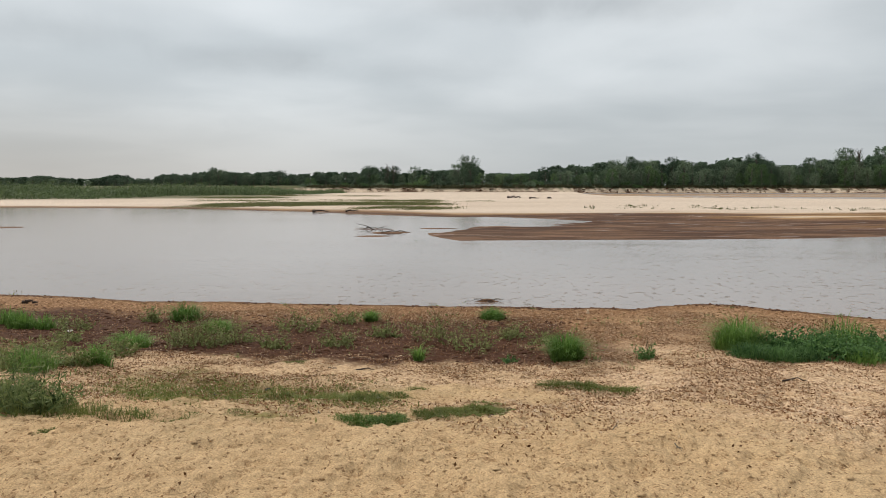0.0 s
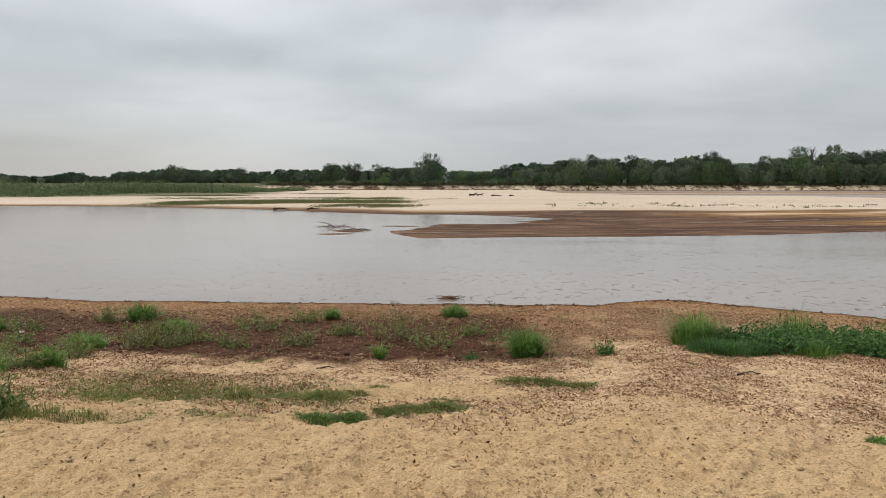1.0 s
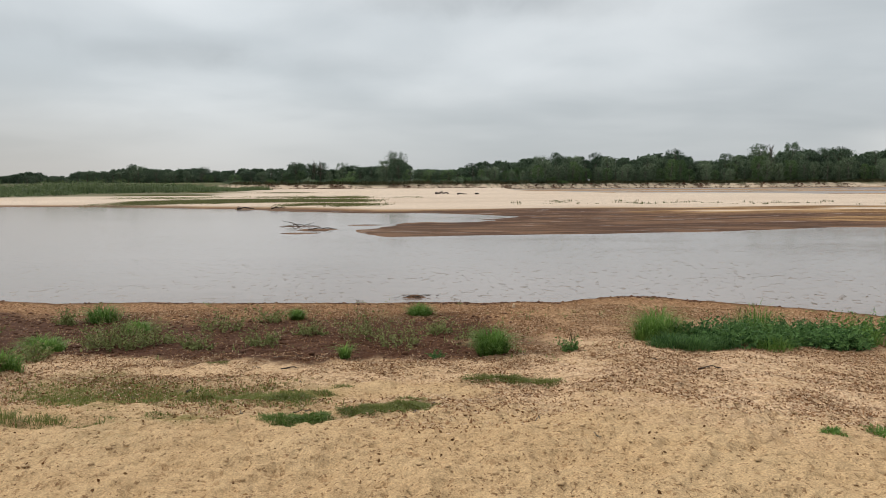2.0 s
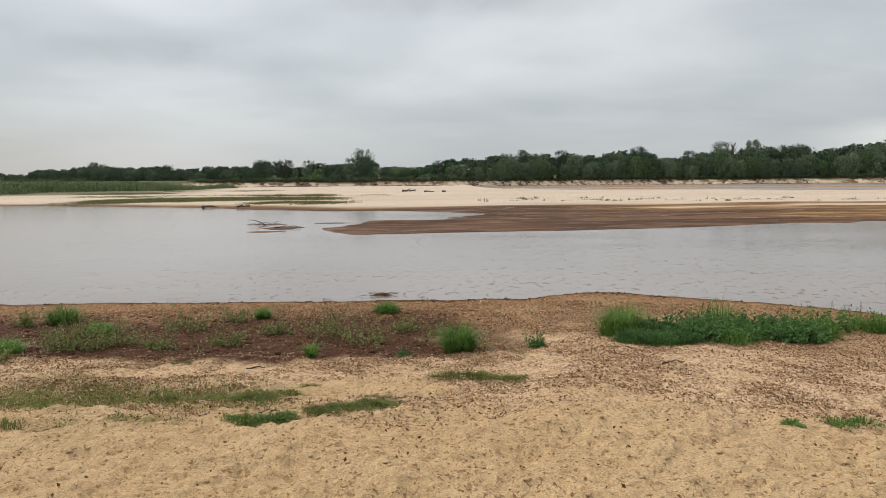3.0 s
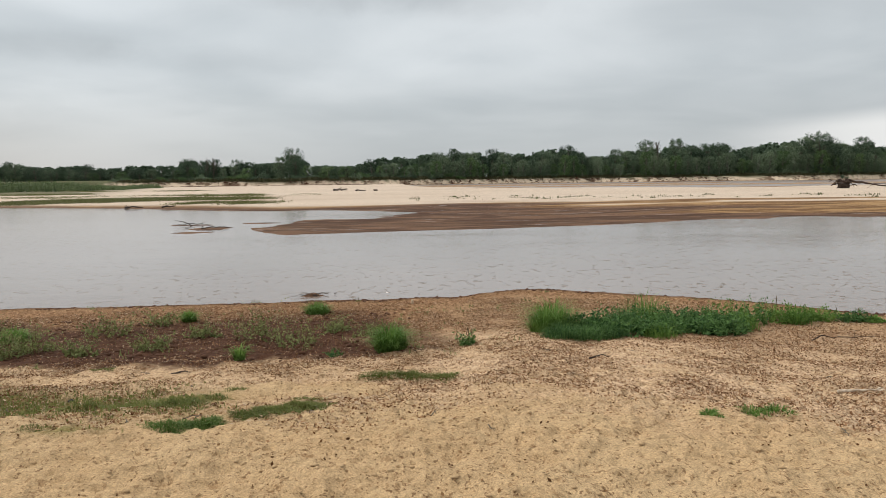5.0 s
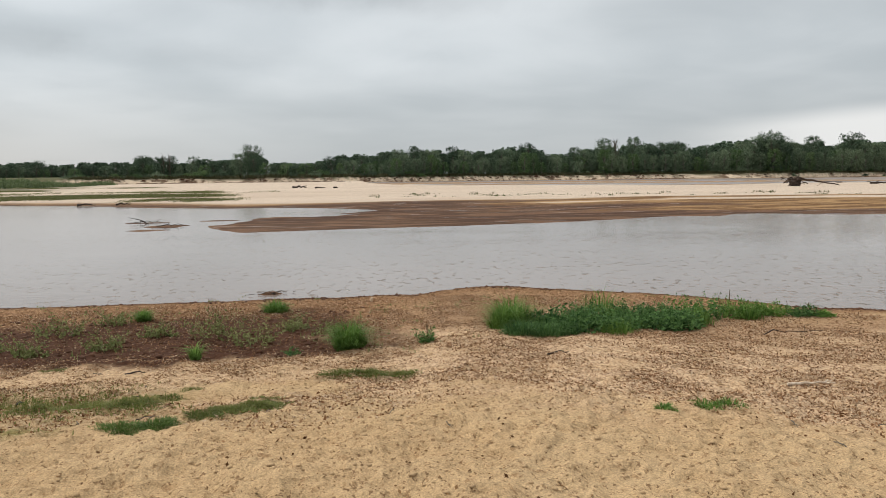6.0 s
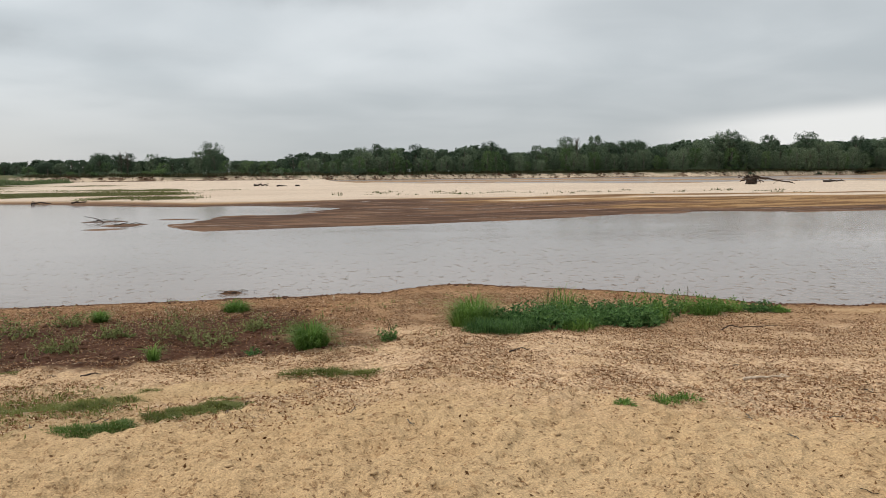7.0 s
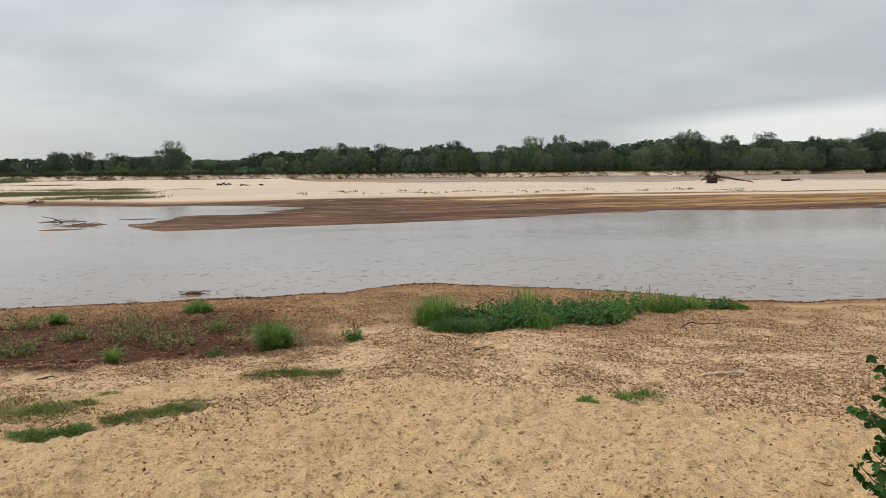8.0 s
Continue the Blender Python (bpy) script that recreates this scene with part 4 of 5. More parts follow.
stranded_branch()
drift_log(-5.4, 39.2, 1.3, 0.03, 10, "thin dark branch stranded on a mud shoal", 1, seed=12)

# ---------------------------------------------------------------- plants on the near bank
GRASS = leaf_material("fresh_grass", (0.046, 0.108, 0.020), (0.205, 0.340, 0.085), 0.35)
TURF = leaf_material("short_turf", (0.072, 0.095, 0.022), (0.215, 0.235, 0.072), 0.3)
MAT = leaf_material("mat_grass", (0.040, 0.078, 0.018), (0.140, 0.215, 0.055), 0.3)
HERB = leaf_material("herb_leaves", (0.020, 0.062, 0.022), (0.160, 0.290, 0.092), 0.3, 0.6, 0.2)
GREYWEED = leaf_material("grey_weed", (0.080, 0.108, 0.034), (0.290, 0.315, 0.130), 0.3, 0.6, 0.15)
STEM = leaf_material("brown_stems", (0.075, 0.050, 0.028), (0.20, 0.150, 0.085), 0.0, 0.8)


def lay(thing, x, y):
    thing.matrix_world = pose(x, y, at(x, y), 0, 0, 0)


def fan(rng, n, x, y, wide, high, thick, droop, fill=0.32):
    """Base points and sizes for n blades in a clump that stands at x, y, on the ground's own slope."""
    a, r = 6.283 * rng.random(n), rng.random(n) ** 0.62 * wide * fill * (0.8 + 0.4 * rng.random(n))
    bx, by = np.cos(a) * r, np.sin(a) * r
    base = np.stack([bx, by, land(x + bx, y + by) - at(x, y) - 0.012], 1)
    turn = a - math.pi / 2 + rng.normal(size=n) * 1.1
    h = high * (0.35 + 0.80 * rng.random(n)) * (1.10 - 0.5 * (r / (wide * fill)) ** 2)
    return base, h, thick * (0.6 + 0.8 * rng.random(n)), droop * (0.25 + 1.1 * rng.random(n) + 0.6 * (r / (wide * fill)) ** 2), turn


def grass_clump(x, y, wide, high, label, count=300, material=None, thick=0.011, droop=0.7, fill=0.36):
    rng = np.random.default_rng(int(abs(x * 971 + y * 313)))
    high *= 0.55 if material in (TURF, MAT) else 1.0
    base, h, wd, b, turn = fan(rng, count, x, y, wide, high * 1.3, thick, droop, fill)
    thing = tagged(new("grass_clump"), label, "grass", "grass clumps on the bank")
    part("blade_tuft", blades("blade_tuft", base, h, wd, b, turn, material or GRASS), thing)["kind"] = "stuff"
    lay(thing, x, y)


def herb(x, y, wide, high, label, stems=26, leaf=0.05, per=14, material=None, spikes=0, fill=0.40, name="weed", broad=0.55):
    """A leafy plant: stems with leaves along them, some with seed heads."""
    rng = np.random.default_rng(int(abs(x * 577 + y * 911)) + 3)
    thing = tagged(new(name), label, "plant", "weeds on the bank")
    base, h, wd, b, turn = fan(rng, stems, x, y, wide, high, 0.005, 0.6, fill)
    part("stem_tuft", blades("stem_tuft", base, h, wd, b, turn, STEM if material is GREYWEED else (material or HERB)), thing)["kind"] = "stuff"
    t = np.tile(0.12 + 0.88 * (np.arange(per) + 0.5) / per, stems)
    rep = np.repeat(np.arange(stems), per)
    out = np.stack([-np.sin(turn), np.cos(turn), np.zeros(stems)], 1)[rep]
    hh, bb = h[rep, None], b[rep, None]
    c = base[rep] + np.array([0, 0, 1.0]) * hh * (t * (1 - 0.3 * t))[:, None] + out * hh * bb * (t ** 2)[:, None] * 0.9
    d = rng.normal(size=c.shape) * np.array([1, 1, 0.35])
    d /= np.linalg.norm(d, axis=1, keepdims=True)
    s = leaf * (0.55 + 0.8 * rng.random(len(c))) * (1.15 - 0.55 * t)
    nrm = np.array([0, 0, 0.6]) + rng.normal(size=c.shape) * 0.65
    v = quads(c + d * s[:, None] * 0.55, nrm, s, rng, broad)
    n = len(v) // 4
    part("foliage", raw_mesh("foliage", v, np.arange(n * 4), np.full(n, 4), material or HERB), thing)["kind"] = "stuff"
    for i in range(spikes):
        px, py = rng.normal() * wide * 0.28, rng.normal() * wide * 0.2
        top = high * (0.55 + 0.45 * rng.random())
        pts = bent((px, py, -0.01), (px + 0.12 * high * rng.normal(), py, top), 0.01, rng, 6)
        k, f = tube(pts, [0.002, 0.002, 0.003, 0.006, 0.006, 0.002], 5)
        part("seed_head", mesh_of("seed_head", k, f, STEM, True), thing, "dry brown seed head")
    lay(thing, x, y)


FRESH = "dense fresh green grass clump on damp mud"
for x, y, wide, high in ((-5.26, 12.6, 0.55, 0.40), (-4.31, 11.5, 0.46, 0.28), (-4.94, 10.0, 0.55, 0.31), (-0.13, 13.1, 0.44, 0.26), (-2.14, 12.7, 0.22, 0.25)):
    grass_clump(x, y, wide, high * 0.70, FRESH, 700, None, 0.008, 0.95, 0.42)
grass_clump(0.82, 9.6, 0.40, 0.31, "rounded bright green grass clump at the mud's edge", 1000, None, 0.008, 0.9, 0.42)
grass_clump(-4.41, 8.1, 0.40, 0.22, "loose green grass clump on dry sand", 330, None, 0.011, 0.7)
grass_clump(-7.4, 11.45, 0.55, 0.24, FRESH, 420)
grass_clump(-7.0, 11.4, 0.40, 0.20, FRESH, 300)
grass_clump(-7.8, 11.7, 0.45, 0.24, FRESH, 300)
grass_clump(-0.98, 9.2, 0.16, 0.21, "small upright green grass tuft on mud", 120)
for x, y, wide, high in ((-4.95, 7.6, 0.66, 0.42), (-5.25, 8.2, 0.62, 0.44), (-4.62, 8.0, 0.5, 0.34), (-5.5, 7.7, 0.6, 0.44)):
    herb(x, y, wide, high, "loose grey-green weed with pale tips on dry sand", 60, 0.060, 17, GREYWEED, 0, 0.45, "weed", 0.28)
grass_clump(-4.75, 7.5, 0.60, 0.24, "tall loose grass clump on dry sand", 420, None, 0.007, 0.75)
grass_clump(-5.2, 8.0, 0.55, 0.24, "tall loose grass clump on dry sand", 420, None, 0.007, 0.75)
RUSH = "young grey-green osier shoots on the edge of dry sand"
OSIER = leaf_material("osier_leaves", (0.038, 0.066, 0.022), (0.230, 0.275, 0.105), 0.3, 0.6, 0.1)
for x, y, wide, high in ((-3.30, 5.05, 0.34, 0.40), (-3.52, 5.2, 0.36, 0.44), (-3.12, 5.1, 0.26, 0.34), (-3.62, 5.5, 0.4, 0.42)):
    herb(x, y, wide, high, RUSH, 40, 0.085, 15, OSIER, 0, 0.5, "osier", 0.17)
    grass_clump(x + 0.05, y - 0.08, wide, high * 0.36, "green grass at the foot of osier shoots", 160, TURF, 0.006, 0.8, 0.45)
grass_clump(-2.80, 5.0, 0.40, 0.17, "dry yellowish grass on the edge of loose sand", 420, TURF, 0.004, 0.9, 0.46)
grass_clump(-2.50, 5.05, 0.30, 0.13, "dry yellowish grass on the edge of loose sand", 300, TURF, 0.004, 0.9, 0.46)

GREY = "sparse grey-green weed with thin brown stems on mud"
herb(-4.11, 10.1, 0.80, 0.62, "bushy grey-green weed beside a grass clump", 90, 0.048, 15, GREYWEED, 0, 0.42)
herb(-3.75, 10.5, 0.6, 0.50, "bushy grey-green weed beside a grass clump", 60, 0.046, 14, GREYWEED, 0, 0.42)
for x, y, wide, high in ((-6.53, 11.4, 0.65, 0.26), (-3.08, 11.6, 0.80, 0.36), (-2.54, 12.5, 0.58, 0.25), (-0.96, 10.9, 0.66, 0.46), (-0.42, 10.3, 0.70, 0.40), (-5.72, 12.3, 0.28, 0.28), (-2.2, 10.3, 0.55, 0.26),
                         (-1.7, 11.2, 0.5, 0.22), (-4.7, 9.2, 0.5, 0.2), (-3.0, 10.1, 0.4, 0.24), (-5.6, 9.3, 0.5, 0.22), (0.15, 11.3, 0.45, 0.26), (-6.0, 10.3, 0.45, 0.2), (0.75, 10.3, 0.4, 0.2)):
    herb(x, y, wide, high * 1.5, GREY, 36, 0.050, 13, GREYWEED, 0, 0.42)
herb(0.55, 10.8, 0.40, 0.29, "grey-green weed beside a bright grass clump", 24, 0.036, 11, GREYWEED)
herb(1.83, 9.85, 0.28, 0.27, "small dark green weed with brown seed stalks", 34, 0.04, 13, HERB, 4)
herb(0.14, 9.45, 0.28, 0.14, "low dark green leafy weed on sand", 20, 0.045, 8, HERB)

# the thick green stand by the water downstream
grass_clump(3.24, 10.75, 0.78, 0.40, "bright green grass clump at the head of the weed stand", 900, None, 0.008, 0.9)
grass_clump(3.05, 10.5, 0.5, 0.30, "bright green grass clump at the head of the weed stand", 700, None, 0.008)
for x, y, wide in ((3.15, 9.9, 0.6), (3.45, 9.85, 0.6), (3.75, 10.0, 0.5)):
    grass_clump(x, y, wide, 0.17, "low dark green grass in front of the weed stand", 1100, HERB, 0.006, 0.7, 0.45)
STAND = "dense dark green leafy weeds on the sandy shore"
for x, y, wide, high in ((4.05, 10.2, 0.7, 0.46), (4.35, 10.6, 0.7, 0.48), (4.75, 10.25, 0.7, 0.40), (5.05, 10.7, 0.7, 0.42), (5.3, 10.1, 0.6, 0.34), (5.65, 10.25, 0.7, 0.38), (3.75, 10.6, 0.6, 0.40), (5.6, 10.75, 0.6, 0.40)):
    herb(x, y, wide, high * 0.94, STAND, 96, 0.080, 14, HERB, 0, 0.48, "leafy_weed", 0.42)
for x, y, wide, high, spikes in ((6.0, 10.75, 0.6, 0.46, 1), (6.35, 10.8, 0.55, 0.44, 2), (6.8, 10.9, 0.6, 0.36, 1), (7.15, 10.9, 0.5, 0.32, 1), (7.5, 10.85, 0.5, 0.27, 0), (7.9, 10.7, 0.45, 0.24, 2), (8.2, 10.6, 0.35, 0.12, 0)):
    herb(x, y, wide, high * 1.08, "tall green weeds with thin stalks near the water", 46, 0.07, 14, GRASS if spikes < 2 else HERB, spikes, 0.45, "tall_weed", 0.4)
for x, y, wide, high in ((4.5, 9.95, 0.6, 0.18), (6.0, 10.4, 0.5, 0.20), (4.7, 10.9, 0.7, 0.42), (7.0, 10.65, 0.5, 0.20)):
    grass_clump(x, y, wide, high, "green grass among leafy weeds", 300, GRASS, 0.009, 0.6, 0.42)

# dry dock stalks along the waterline
DOCK = "thin dry brown weed stalks at the waterline"
for x, y, high, spikes in ((4.99, 12.3, 0.36, 3), (-1.30, 14.95, 0.17, 2), (0.62, 14.4, 0.13, 3), (3.6, 13.6, 0.12, 3), (5.9, 13.9, 0.12, 3), (-10.2, 15.6, 0.2, 3), (6.6, 13.2, 0.12, 3), (-6.2, 14.6, 0.12, 2), (-4.1, 14.5, 0.10, 2), (4.3, 14.8, 0.12, 2)):
    herb(x, y, 0.22, high * 0.7, DOCK, 7, 0.03, 6, GREYWEED, spikes, 0.4, "dock_stalks")

# short turf where the sand slopes off
SHORT = "short green turf patch in dry sand"
for x, y, wide, high, count in ((-0.95, 5.05, 0.26, 0.085, 330), (-0.74, 5.1, 0.24, 0.095, 330), (-0.46, 5.30, 0.26, 0.075, 520), (-0.30, 5.45, 0.32, 0.085, 700), (-0.14, 5.62, 0.34, 0.09, 700), (-0.02, 5.85, 0.30, 0.085, 480), (-0.10, 6.15, 0.24, 0.075, 260), (-0.76, 7.05, 0.24, 0.055, 150),
                                (-0.88, 6.65, 0.20, 0.07, 130), (-1.1, 6.3, 0.40, 0.10, 420), (-1.5, 6.4, 0.46, 0.12, 460), (-1.85, 6.3, 0.4, 0.09, 280), (0.55, 7.45, 0.40, 0.10, 360), (0.85, 7.5, 0.42, 0.11, 420), (1.15, 7.55, 0.38, 0.10, 360), (-2.82, 4.55, 0.12, 0.05, 110),
                                (-2.2, 5.05, 0.34, 0.05, 170), (-1.8, 5.25, 0.24, 0.055, 130), (-2.43, 8.95, 0.30, 0.06, 260)):
    grass_clump(x, y, wide, high, SHORT, count * 3, TURF if count != 330 else MAT, 0.0045, 0.9, 0.55)
for x, y, wide, high in ((2.53, 4.66, 0.15, 0.065), (2.86, 4.70, 0.18, 0.080), (3.04, 4.74, 0.22, 0.085)):
    grass_clump(x, y, wide, high * 0.75, "small green grass tuft alone on dry sand", 150, GRASS, 0.007, 0.9, 0.5)


def build_thin_turf():
    rng = np.random.default_rng(61)
    az, r, x, y = scatter(rng, 150000, -32, -3, 4.6, 9.5)
    q = beach_share(x, y)
    m = fbm(x, y, 0.7, 3, 111)
    keep = rng.random(len(r)) < 0.55 * np.exp(-((q - 0.435) / 0.045) ** 2) * ease(az, -31, -25) * ease(az, -5, -9) * ease(m, -0.15, 0.25)
    x, y = x[keep], y[keep]
    field("thin_turf", "thin yellow-green turf creeping over damp sand", "grass", x, y, 0.025 + 0.045 * rng.random(len(x)), 2, 0.012, 0.007, TURF, rng)
    # sparse seedlings over the mud
    az, r, x, y = scatter(rng, 9000, -36, 16, 7.5, 15.0)
    q = beach_share(x, y)
    keep = (rng.random(len(r)) < 0.22 * ease(fbm(x, y, 1.1, 3, 221), 0.02, 0.3)) & (q > 0.60) & (q < 0.93)
    x, y = x[keep], y[keep]
    field("seedlings", "sparse small weeds sprouting from dark mud", "grass", x, y, 0.03 + 0.10 * rng.random(len(x)) ** 2, 4, 0.03, 0.008, GREYWEED, rng)


build_thin_turf()


# ---------------------------------------------------------------- the young poplar beside the path
POPLAR = leaf_material("young_poplar_leaves", (0.010, 0.042, 0.010), (0.050, 0.130, 0.030), 0.25, 0.4, 0.9)
REDSTEM = wood_material("reddish_bark", (0.11, 0.050, 0.030), (0.20, 0.10, 0.06), 30.0)


def poplar_leaf():
    """A broad pointed leaf on its stalk, folded a little along the middle."""
    rim = [(0.0, 0.0), (0.28, 0.01), (0.50, 0.20), (0.52, 0.45), (0.38, 0.72), (0.16, 0.91), (0.0, 1.0)]
    verts = [(0, -0.45, 0.03), (0.02, -0.45, 0.03), (0.02, 0.0, 0.0), (-0.02, 0.0, 0.0)]
    faces = [(0, 1, 2, 3)]
    k = len(verts)
    spine = [(0, y, -0.04 * math.sin(y * 3)) for _, y in rim]
    for s in (1, -1):
        edge = [(s * x, y, 0.10 * x + 0.05 * math.sin(9 * y) * x) for x, y in rim]
        start = len(verts)
        verts += spine + edge
        n = len(rim)
        for i in range(n - 1):
            q = (start + i, start + n + i, start + n + i + 1, start + i + 1)
            faces.append(q if s > 0 else q[::-1])
    return mesh_of("leaf", [(x * 0.050, y * 0.050, z * 0.050) for x, y, z in verts], faces, POPLAR, True)


def young_poplar(x, y):
    rng = np.random.default_rng(71)
    thing = tagged(new("young_poplar"), "young poplar sapling with glossy green leaves and reddish twigs", "sapling")
    leaf = poplar_leaf()
    main = bent((0, 0, -0.03), (0.05, 0.02, 0.92), 0.02, rng, 9)
    part("stem", stick_mesh("stem", main, 0.011, REDSTEM, rng, 7, 0.04), thing)
    shoots = [(main[2:], 22)]
    for i in range(56):
        z = 0.08 + 0.0120 * i
        turn = 2.399 * i + 2.0
        reach = (0.10 + 0.15 * rng.random()) * (0.62 + 0.5 * math.sin(math.pi * i / 56))
        end = (math.cos(turn) * reach, math.sin(turn) * reach, z + 0.12 + 0.14 * rng.random())
        twig = bent((0.04 * z, 0, z), end, 0.012, rng, 6)
        part("twig", stick_mesh("twig", twig, 0.0042, REDSTEM, rng, 5, 0.04), thing)
        shoots.append((twig, 28))
    for line, count in shoots:
        for i in range(count):
            t = 0.25 + 0.75 * (i + 0.6 * rng.random()) / count
            k = min(int(t * (len(line) - 1)), len(line) - 2)
            f = t * (len(line) - 1) - k
            p = Vector(line[k]).lerp(Vector(line[k + 1]), min(f, 1.0))
            ob = part("leaf", leaf, thing)
            size = 0.40 + 0.38 * rng.random() * (1.2 - 0.5 * t)
            m = pose(p.x, p.y, p.z, 0, 0, 360 * rng.random()) @ pose(0, 0, 0, -75 * rng.random() + 5, 35 * rng.normal(), 0) @ pose(0, 0.021, 0)
            ob.matrix_local = m @ Matrix.Diagonal((size, size, size, 1))
    thing.matrix_world = pose(x, y, at(x, y), 0, 0, 20)


young_poplar(2.395, 1.945)


# ---------------------------------------------------------------- litter, twigs and stones
def flat_bits(name, label, category, x, y, size, material, rng, curl=0.35, ratio=0.5):
    n = len(x)
    nrm = np.array([0, 0, 1.0]) + rng.normal(size=(n, 3)) * curl
    c = np.stack([x, y, land(x, y) + size * 0.22], 1)
    v = quads(c, nrm, size, rng, ratio).reshape(n, 4, 3)
    v[:, 0, 2] += size * 0.18 * rng.random(n)
    v = v.reshape(-1, 3)
    loops = (np.arange(n)[:, None] * 4 + np.array([0, 1, 3, 1, 2, 3])).ravel()
    return tagged(new(name, raw_mesh(name, v, loops, np.full(n * 2, 3), material)), label, category, kind="stuff")


DEADLEAF = leaf_material("dead_leaves", (0.092, 0.040, 0.018), (0.44, 0.255, 0.135), 0.0, 0.85)
CRUMB = leaf_material("bark_crumbs", (0.060, 0.027, 0.012), (0.36, 0.21, 0.10), 0.0, 0.9)
PALECHIP = leaf_material("pale_chips", (0.38, 0.27, 0.17), (0.66, 0.53, 0.39), 0.0, 0.85)
LUMP = leaf_material("sand_lump", (0.39, 0.27, 0.15), (0.52, 0.37, 0.215), 0.0, 0.95)
GRIT = leaf_material("river_grit", (0.12, 0.058, 0.027), (0.30, 0.18, 0.092), 0.0, 0.85)


def build_litter():
    rng = np.random.default_rng(81)
    az, r, x, y = scatter(rng, 850000, -35, 50, 2.8, 14.5)
    q = beach_share(x, y)
    side = 1.35 - 0.35 * ease(az + 18 * fbm(x, y, 2.0, 2, 105), -4, 10)
    clumpy = ease(fbm(x, y, 0.55, 3, 231), -0.5, 0.4)
    d = ease(q + 0.05 * fbm(x, y, 1.3, 3, 237), 0.31, 0.46) * ease(q, 0.99, 0.88) * side
    d = d * (1 - 0.85 * ease(q, 0.595, 0.65) * ease(q, 0.88, 0.80) * ease(az, 8, 3))
    bare = ease(np.hypot((x + 0.25) / 1.1, (y - 6.9) / 0.75), 1.1, 0.6)
    keep = rng.random(len(r)) < 0.62 * d * clumpy * (1 - bare)
    flat_bits("leaf_litter", "dry brown leaves strewn over the sand", "leaf litter", x[keep], y[keep], 0.010 + 0.026 * rng.random(keep.sum()) ** 2, DEADLEAF, rng, 0.6)
    keep = rng.random(len(r)) < 0.26 * d * clumpy * (1 - bare)
    flat_bits("pale_chips", "pale dry chips and straw strewn over the sand", "leaf litter", x[keep], y[keep], 0.014 + 0.035 * rng.random(keep.sum()) ** 2, PALECHIP, rng, 0.3, 0.25)
    # dark crumbs in loose sand, denser by dent pattern to stand for shaded hollows
    hollow = ease(dents(x, y, 0.40, 21) + 0.5 * dents(x + 0.2, y, 0.19, 31), 0.05, 0.5)
    keep = rng.random(len(r)) < ease(q, 0.60, 0.40) * (0.022 + 0.014 * hollow) * ease(fbm(x, y, 0.9, 3, 241), -0.6, 0.5)
    flat_bits("bark_crumbs", "small dark bark crumbs lying in loose sand", "leaf litter", x[keep], y[keep], 0.009 + 0.022 * rng.random(keep.sum()) ** 2.0, CRUMB, rng, 0.5, 0.6)
    # lumps of trodden sand
    az, r, x, y = scatter(rng, 30000, -35, 50, 2.8, 9.5)
    q = beach_share(x, y)
    keep = rng.random(len(r)) < ease(q, 0.78, 0.55) * (0.10 + 0.08 * ease(fbm(x, y, 1.5, 3, 251), -0.4, 0.4)) * (1 - ease(q, 0.55, 0.60) * ease(az, 18, 10))
    lumps("sand_lumps", "small lumps of trodden sand", "sand", x[keep], y[keep], 0.010 + 0.034 * rng.random(keep.sum()) ** 2.2, LUMP, rng, 0.6)
    # clods on the mud, grit along the water
    az, r, x, y = scatter(rng, 60000, -36, 48, 7.5, 17.5)
    q = beach_share(x, y)
    keep = rng.random(len(r)) < 0.30 * ease(q, 0.58, 0.65) * ease(q, 0.92, 0.82) * ease(az, 8, 3)
    lumps("mud_clods", "dark clods of damp mud", "clods", x[keep], y[keep], 0.018 + 0.085 * rng.random(keep.sum()) ** 3, CLOD, rng)
    keep = rng.random(len(r)) < 0.55 * ease(q, 0.78, 0.86) * ease(q, 1.0, 0.98) * ease(az, 44, 34)
    lumps("river_grit", "brown grit and small stones along the waterline", "gravel", x[keep], y[keep], 0.012 + 0.04 * rng.random(keep.sum()) ** 2.5, GRIT, rng)
    # a line of dark wrack at the water's edge
    az, r, x, y = scatter(rng, 60000, -36, 48, 12.5, 20.0)
    q = beach_share(x, y)
    keep = rng.random(len(r)) < 0.8 * ease(q, 0.955, 0.985) * ease(q, 1.004, 0.996) * ease(fbm(x, y, 0.8, 3, 261), -0.15, 0.3)
    lumps("wrack", "dark wrack and wet clods along the waterline", "leaf litter", x[keep], y[keep], 0.02 + 0.07 * rng.random(keep.sum()) ** 2.5, CLOD, rng, 0.7)


build_litter()


def branch_on_sand():
    rng = np.random.default_rng(91)
    thing = tagged(new("bleached_branch"), "bleached forked branch lying on strewn sand", "driftwood")
    part("branch", stick_mesh("branch", bent((-0.42, -0.12, 0.035), (0.30, 0.10, 0.035), 0.008, rng, 8), 0.028, DRIFT, rng), thing)
    part("fork", stick_mesh("fork", bent((0.18, 0.06, 0.03), (0.34, 0.16, 0.06), 0.01, rng, 5), 0.016, DRIFT, rng), thing)
    part("fork", stick_mesh("fork", bent((0.24, 0.08, 0.03), (0.36, 0.0, 0.06), 0.01, rng, 5), 0.012, DRIFT, rng), thing)
    thing.matrix_world = pose(4.82, 6.25, at(4.82, 6.25), 0, 0, -24) @ Matrix.Diagonal((0.54, 0.58, 0.58, 1))


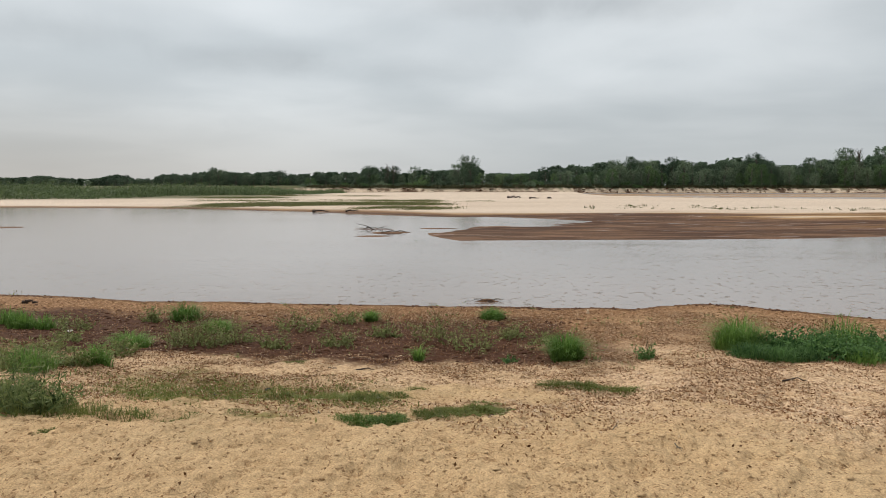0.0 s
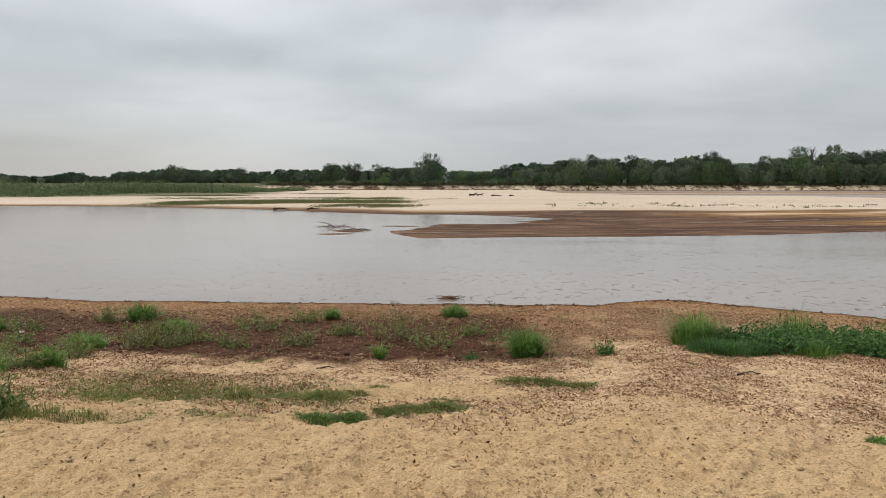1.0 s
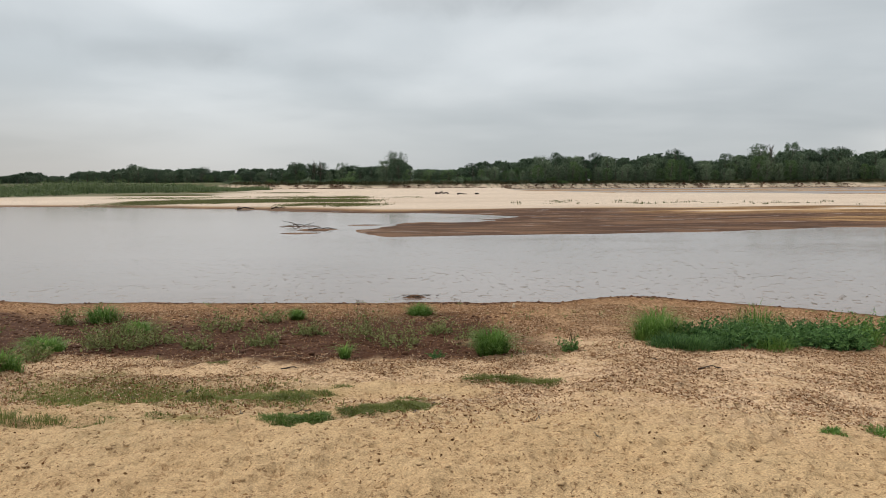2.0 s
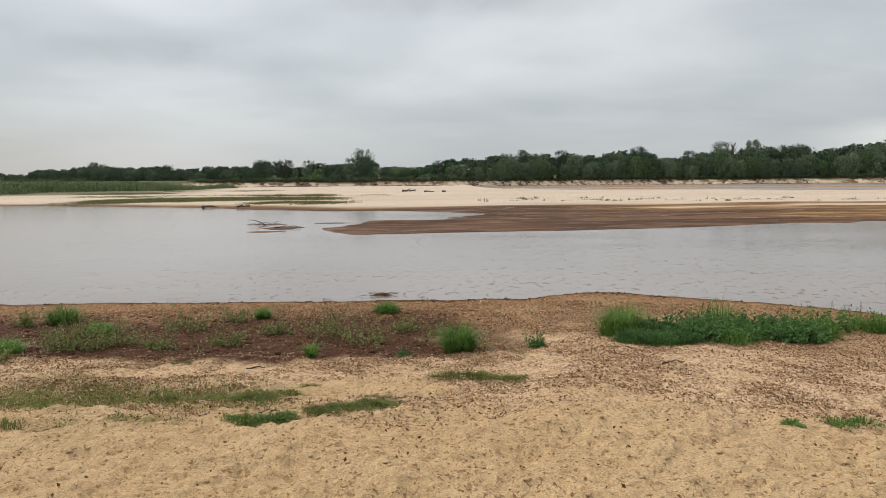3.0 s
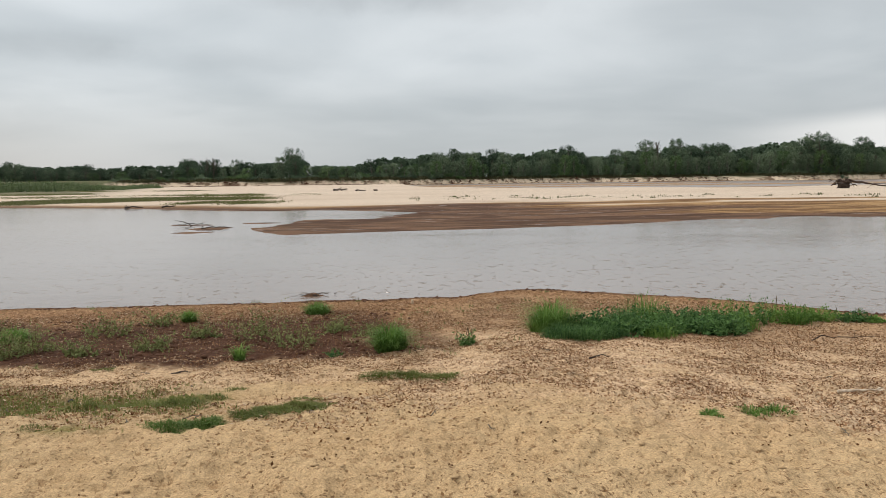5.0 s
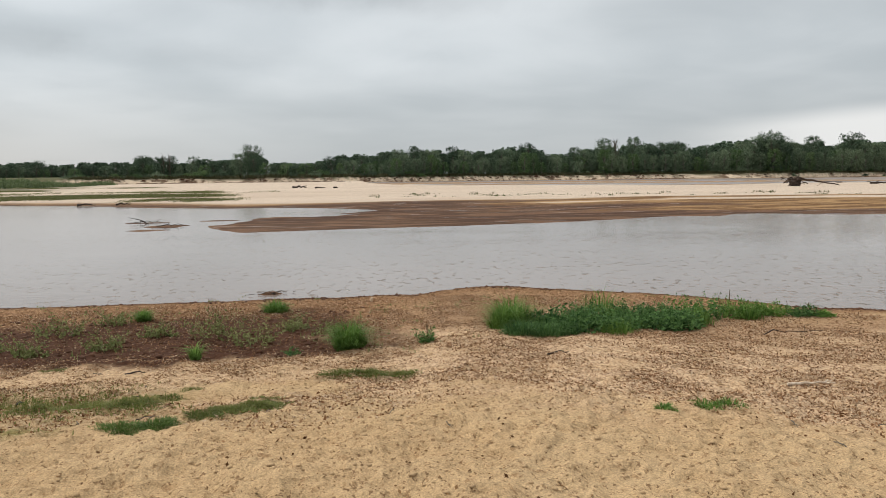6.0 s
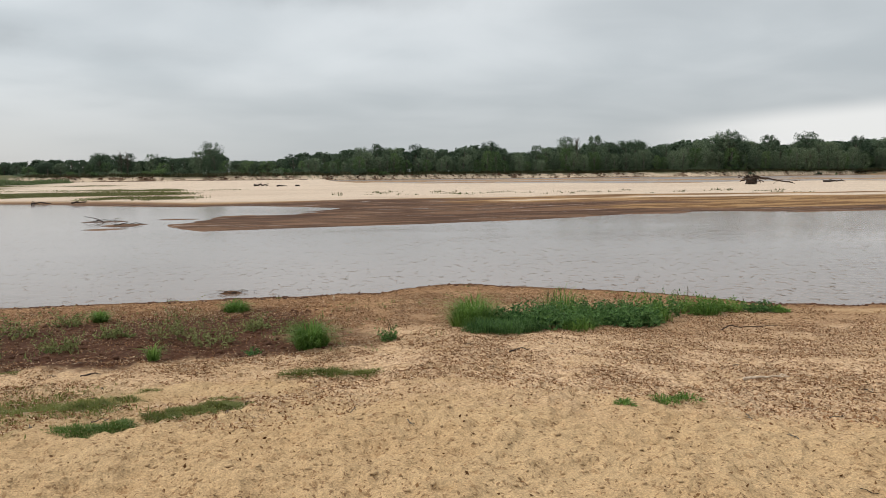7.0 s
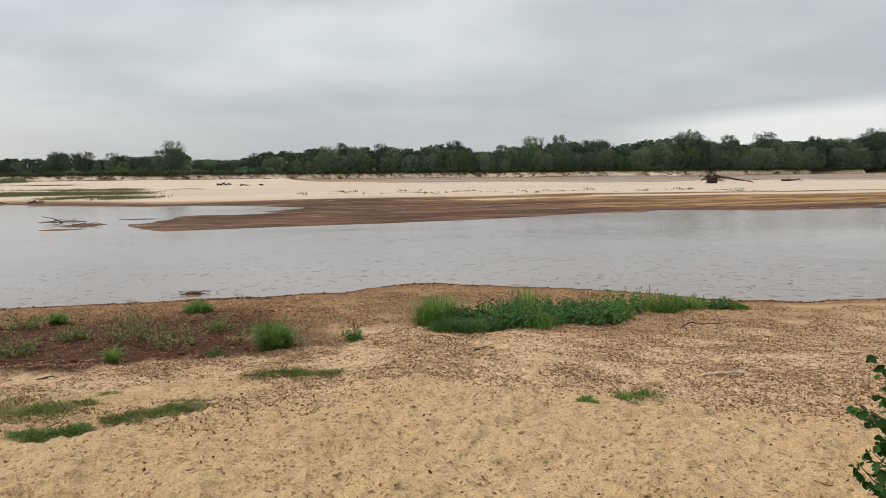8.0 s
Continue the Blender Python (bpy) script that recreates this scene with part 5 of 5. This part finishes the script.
def twigs():
    rng = np.random.default_rng(95)
    base = []
    for k in range(4):
        thing = tagged(new("twig"), "short dark twig lying on dry sand", "twig", "twigs on the sand")
        part("stick", stick_mesh("stick", bent((-0.07, 0, 0.004), (0.07, 0.02, 0.005), 0.005, rng, 6), 0.004, BARK, rng, 5), thing)
        part("fork", stick_mesh("fork", bent((0.01, 0, 0.006), (0.05, 0.03, 0.012), 0.003, rng, 4), 0.003, BARK, rng, 5), thing)
        base.append(thing)
    for i in range(22):
        az, r = radians(-28 + 76 * rng.random()), 4.2 + 5.5 * rng.random()
        x, y = r * math.sin(az), r * math.cos(az)
        m = pose(x, y, at(x, y) + 0.004, 0, 0, 360 * rng.random())
        if i < 4:
            base[i].matrix_world = m
        else:
            copy_thing(base[i % 4], m)


def rock(name, x, y, wide, high, material, label, seed):
    bm = bmesh.new()
    bmesh.ops.create_icosphere(bm, subdivisions=2, radius=0.5)
    for v in bm.verts:
        n = noise.noise(v.co * 2.2 + Vector((seed, 0, 0)))
        v.co *= 1 + 0.35 * n
        v.co.x *= wide
        v.co.y *= wide * 0.8
        v.co.z *= high * 1.3
    me = bpy.data.meshes.new(name)
    bm.to_mesh(me)
    bm.free()
    me.materials.append(material)
    me.shade_smooth()
    ob = tagged(new(name, me), label, "stone")
    ob.matrix_world = pose(x, y, at(x, y) + high * 0.35, 0, 0, 40 * seed)


def stone_material(name, dark, light):
    m, n = tree_of(name)
    g = n.noise(n.place(), 40.0, 5.0, 0.7)
    n.surface(n.mix(n.ramp(g, 0.35, 0.65), dark, light), 0.85, n.bump(g, 0.5, 0.01))
    return m


def shore_pile():
    """Reeds and sticks washed up on a spit in the shallows."""
    rng = np.random.default_rng(99)
    thing = tagged(new("flotsam_pile"), "low dark pile of washed-up sticks at the waterline", "driftwood")
    for i in range(22):
        c = (0.36 * rng.normal() * 0.5, 0.08 * rng.normal(), 0.03 + 0.02 * rng.random())
        t = rng.normal() * 0.5
        l = 0.03 + 0.06 * rng.random()
        part("stick", stick_mesh("stick", bent((c[0] - l * math.cos(t), c[1] - l * math.sin(t), c[2]), (c[0] + l * math.cos(t), c[1] + l * math.sin(t), c[2] + 0.06 * rng.random() ** 2), 0.012, rng, 5), 0.010, SNAG, rng, 5), thing)
    thing.matrix_world = pose(-0.2, 15.6, 0.0, 0, 0, 0) @ Matrix.Diagonal((1.0, 1.0, 0.6, 1))


branch_on_sand()
twigs()
shore_pile()
rock("stone", -2.20, 7.15, 0.06, 0.04, stone_material("dark_stone", (0.015, 0.015, 0.016), (0.05, 0.05, 0.05)), "small black stone on dry sand", 1)
rock("stone", -6.43, 11.1, 0.10, 0.035, stone_material("pale_stone", (0.5, 0.45, 0.4), (0.7, 0.65, 0.6)), "small pale flat stone on mud", 2)
rock("stone", 1.54, 13.8, 0.06, 0.09, stone_material("buff_stone", (0.45, 0.33, 0.22), (0.62, 0.48, 0.33)), "upright pale buff stone near the water", 3)
drift_log(-1.5, 8.45, 0.20, 0.010, 10, "short dark curled stick at the mud's edge", 1, seed=21)
drift_log(-9.0, 14.2, 0.30, 0.035, 5, "small brown wood lump on the shore", 1, seed=22)
drift_log(6.75, 9.36, 1.2, 0.008, 7, "thin dark dead branch lying on the sand", 2, STRANDED, seed=23)
drift_log(3.03, 8.15, 0.28, 0.010, 14, "short dark stick lying on strewn sand", 1, seed=24)
drift_log(5.23, 5.42, 0.26, 0.007, -60, "thin dark stick lying on dry sand", 2, seed=25)
drift_log(2.86, 2.91, 0.13, 0.003, -48, "thin dry twig lying on dry sand", 0, seed=26)
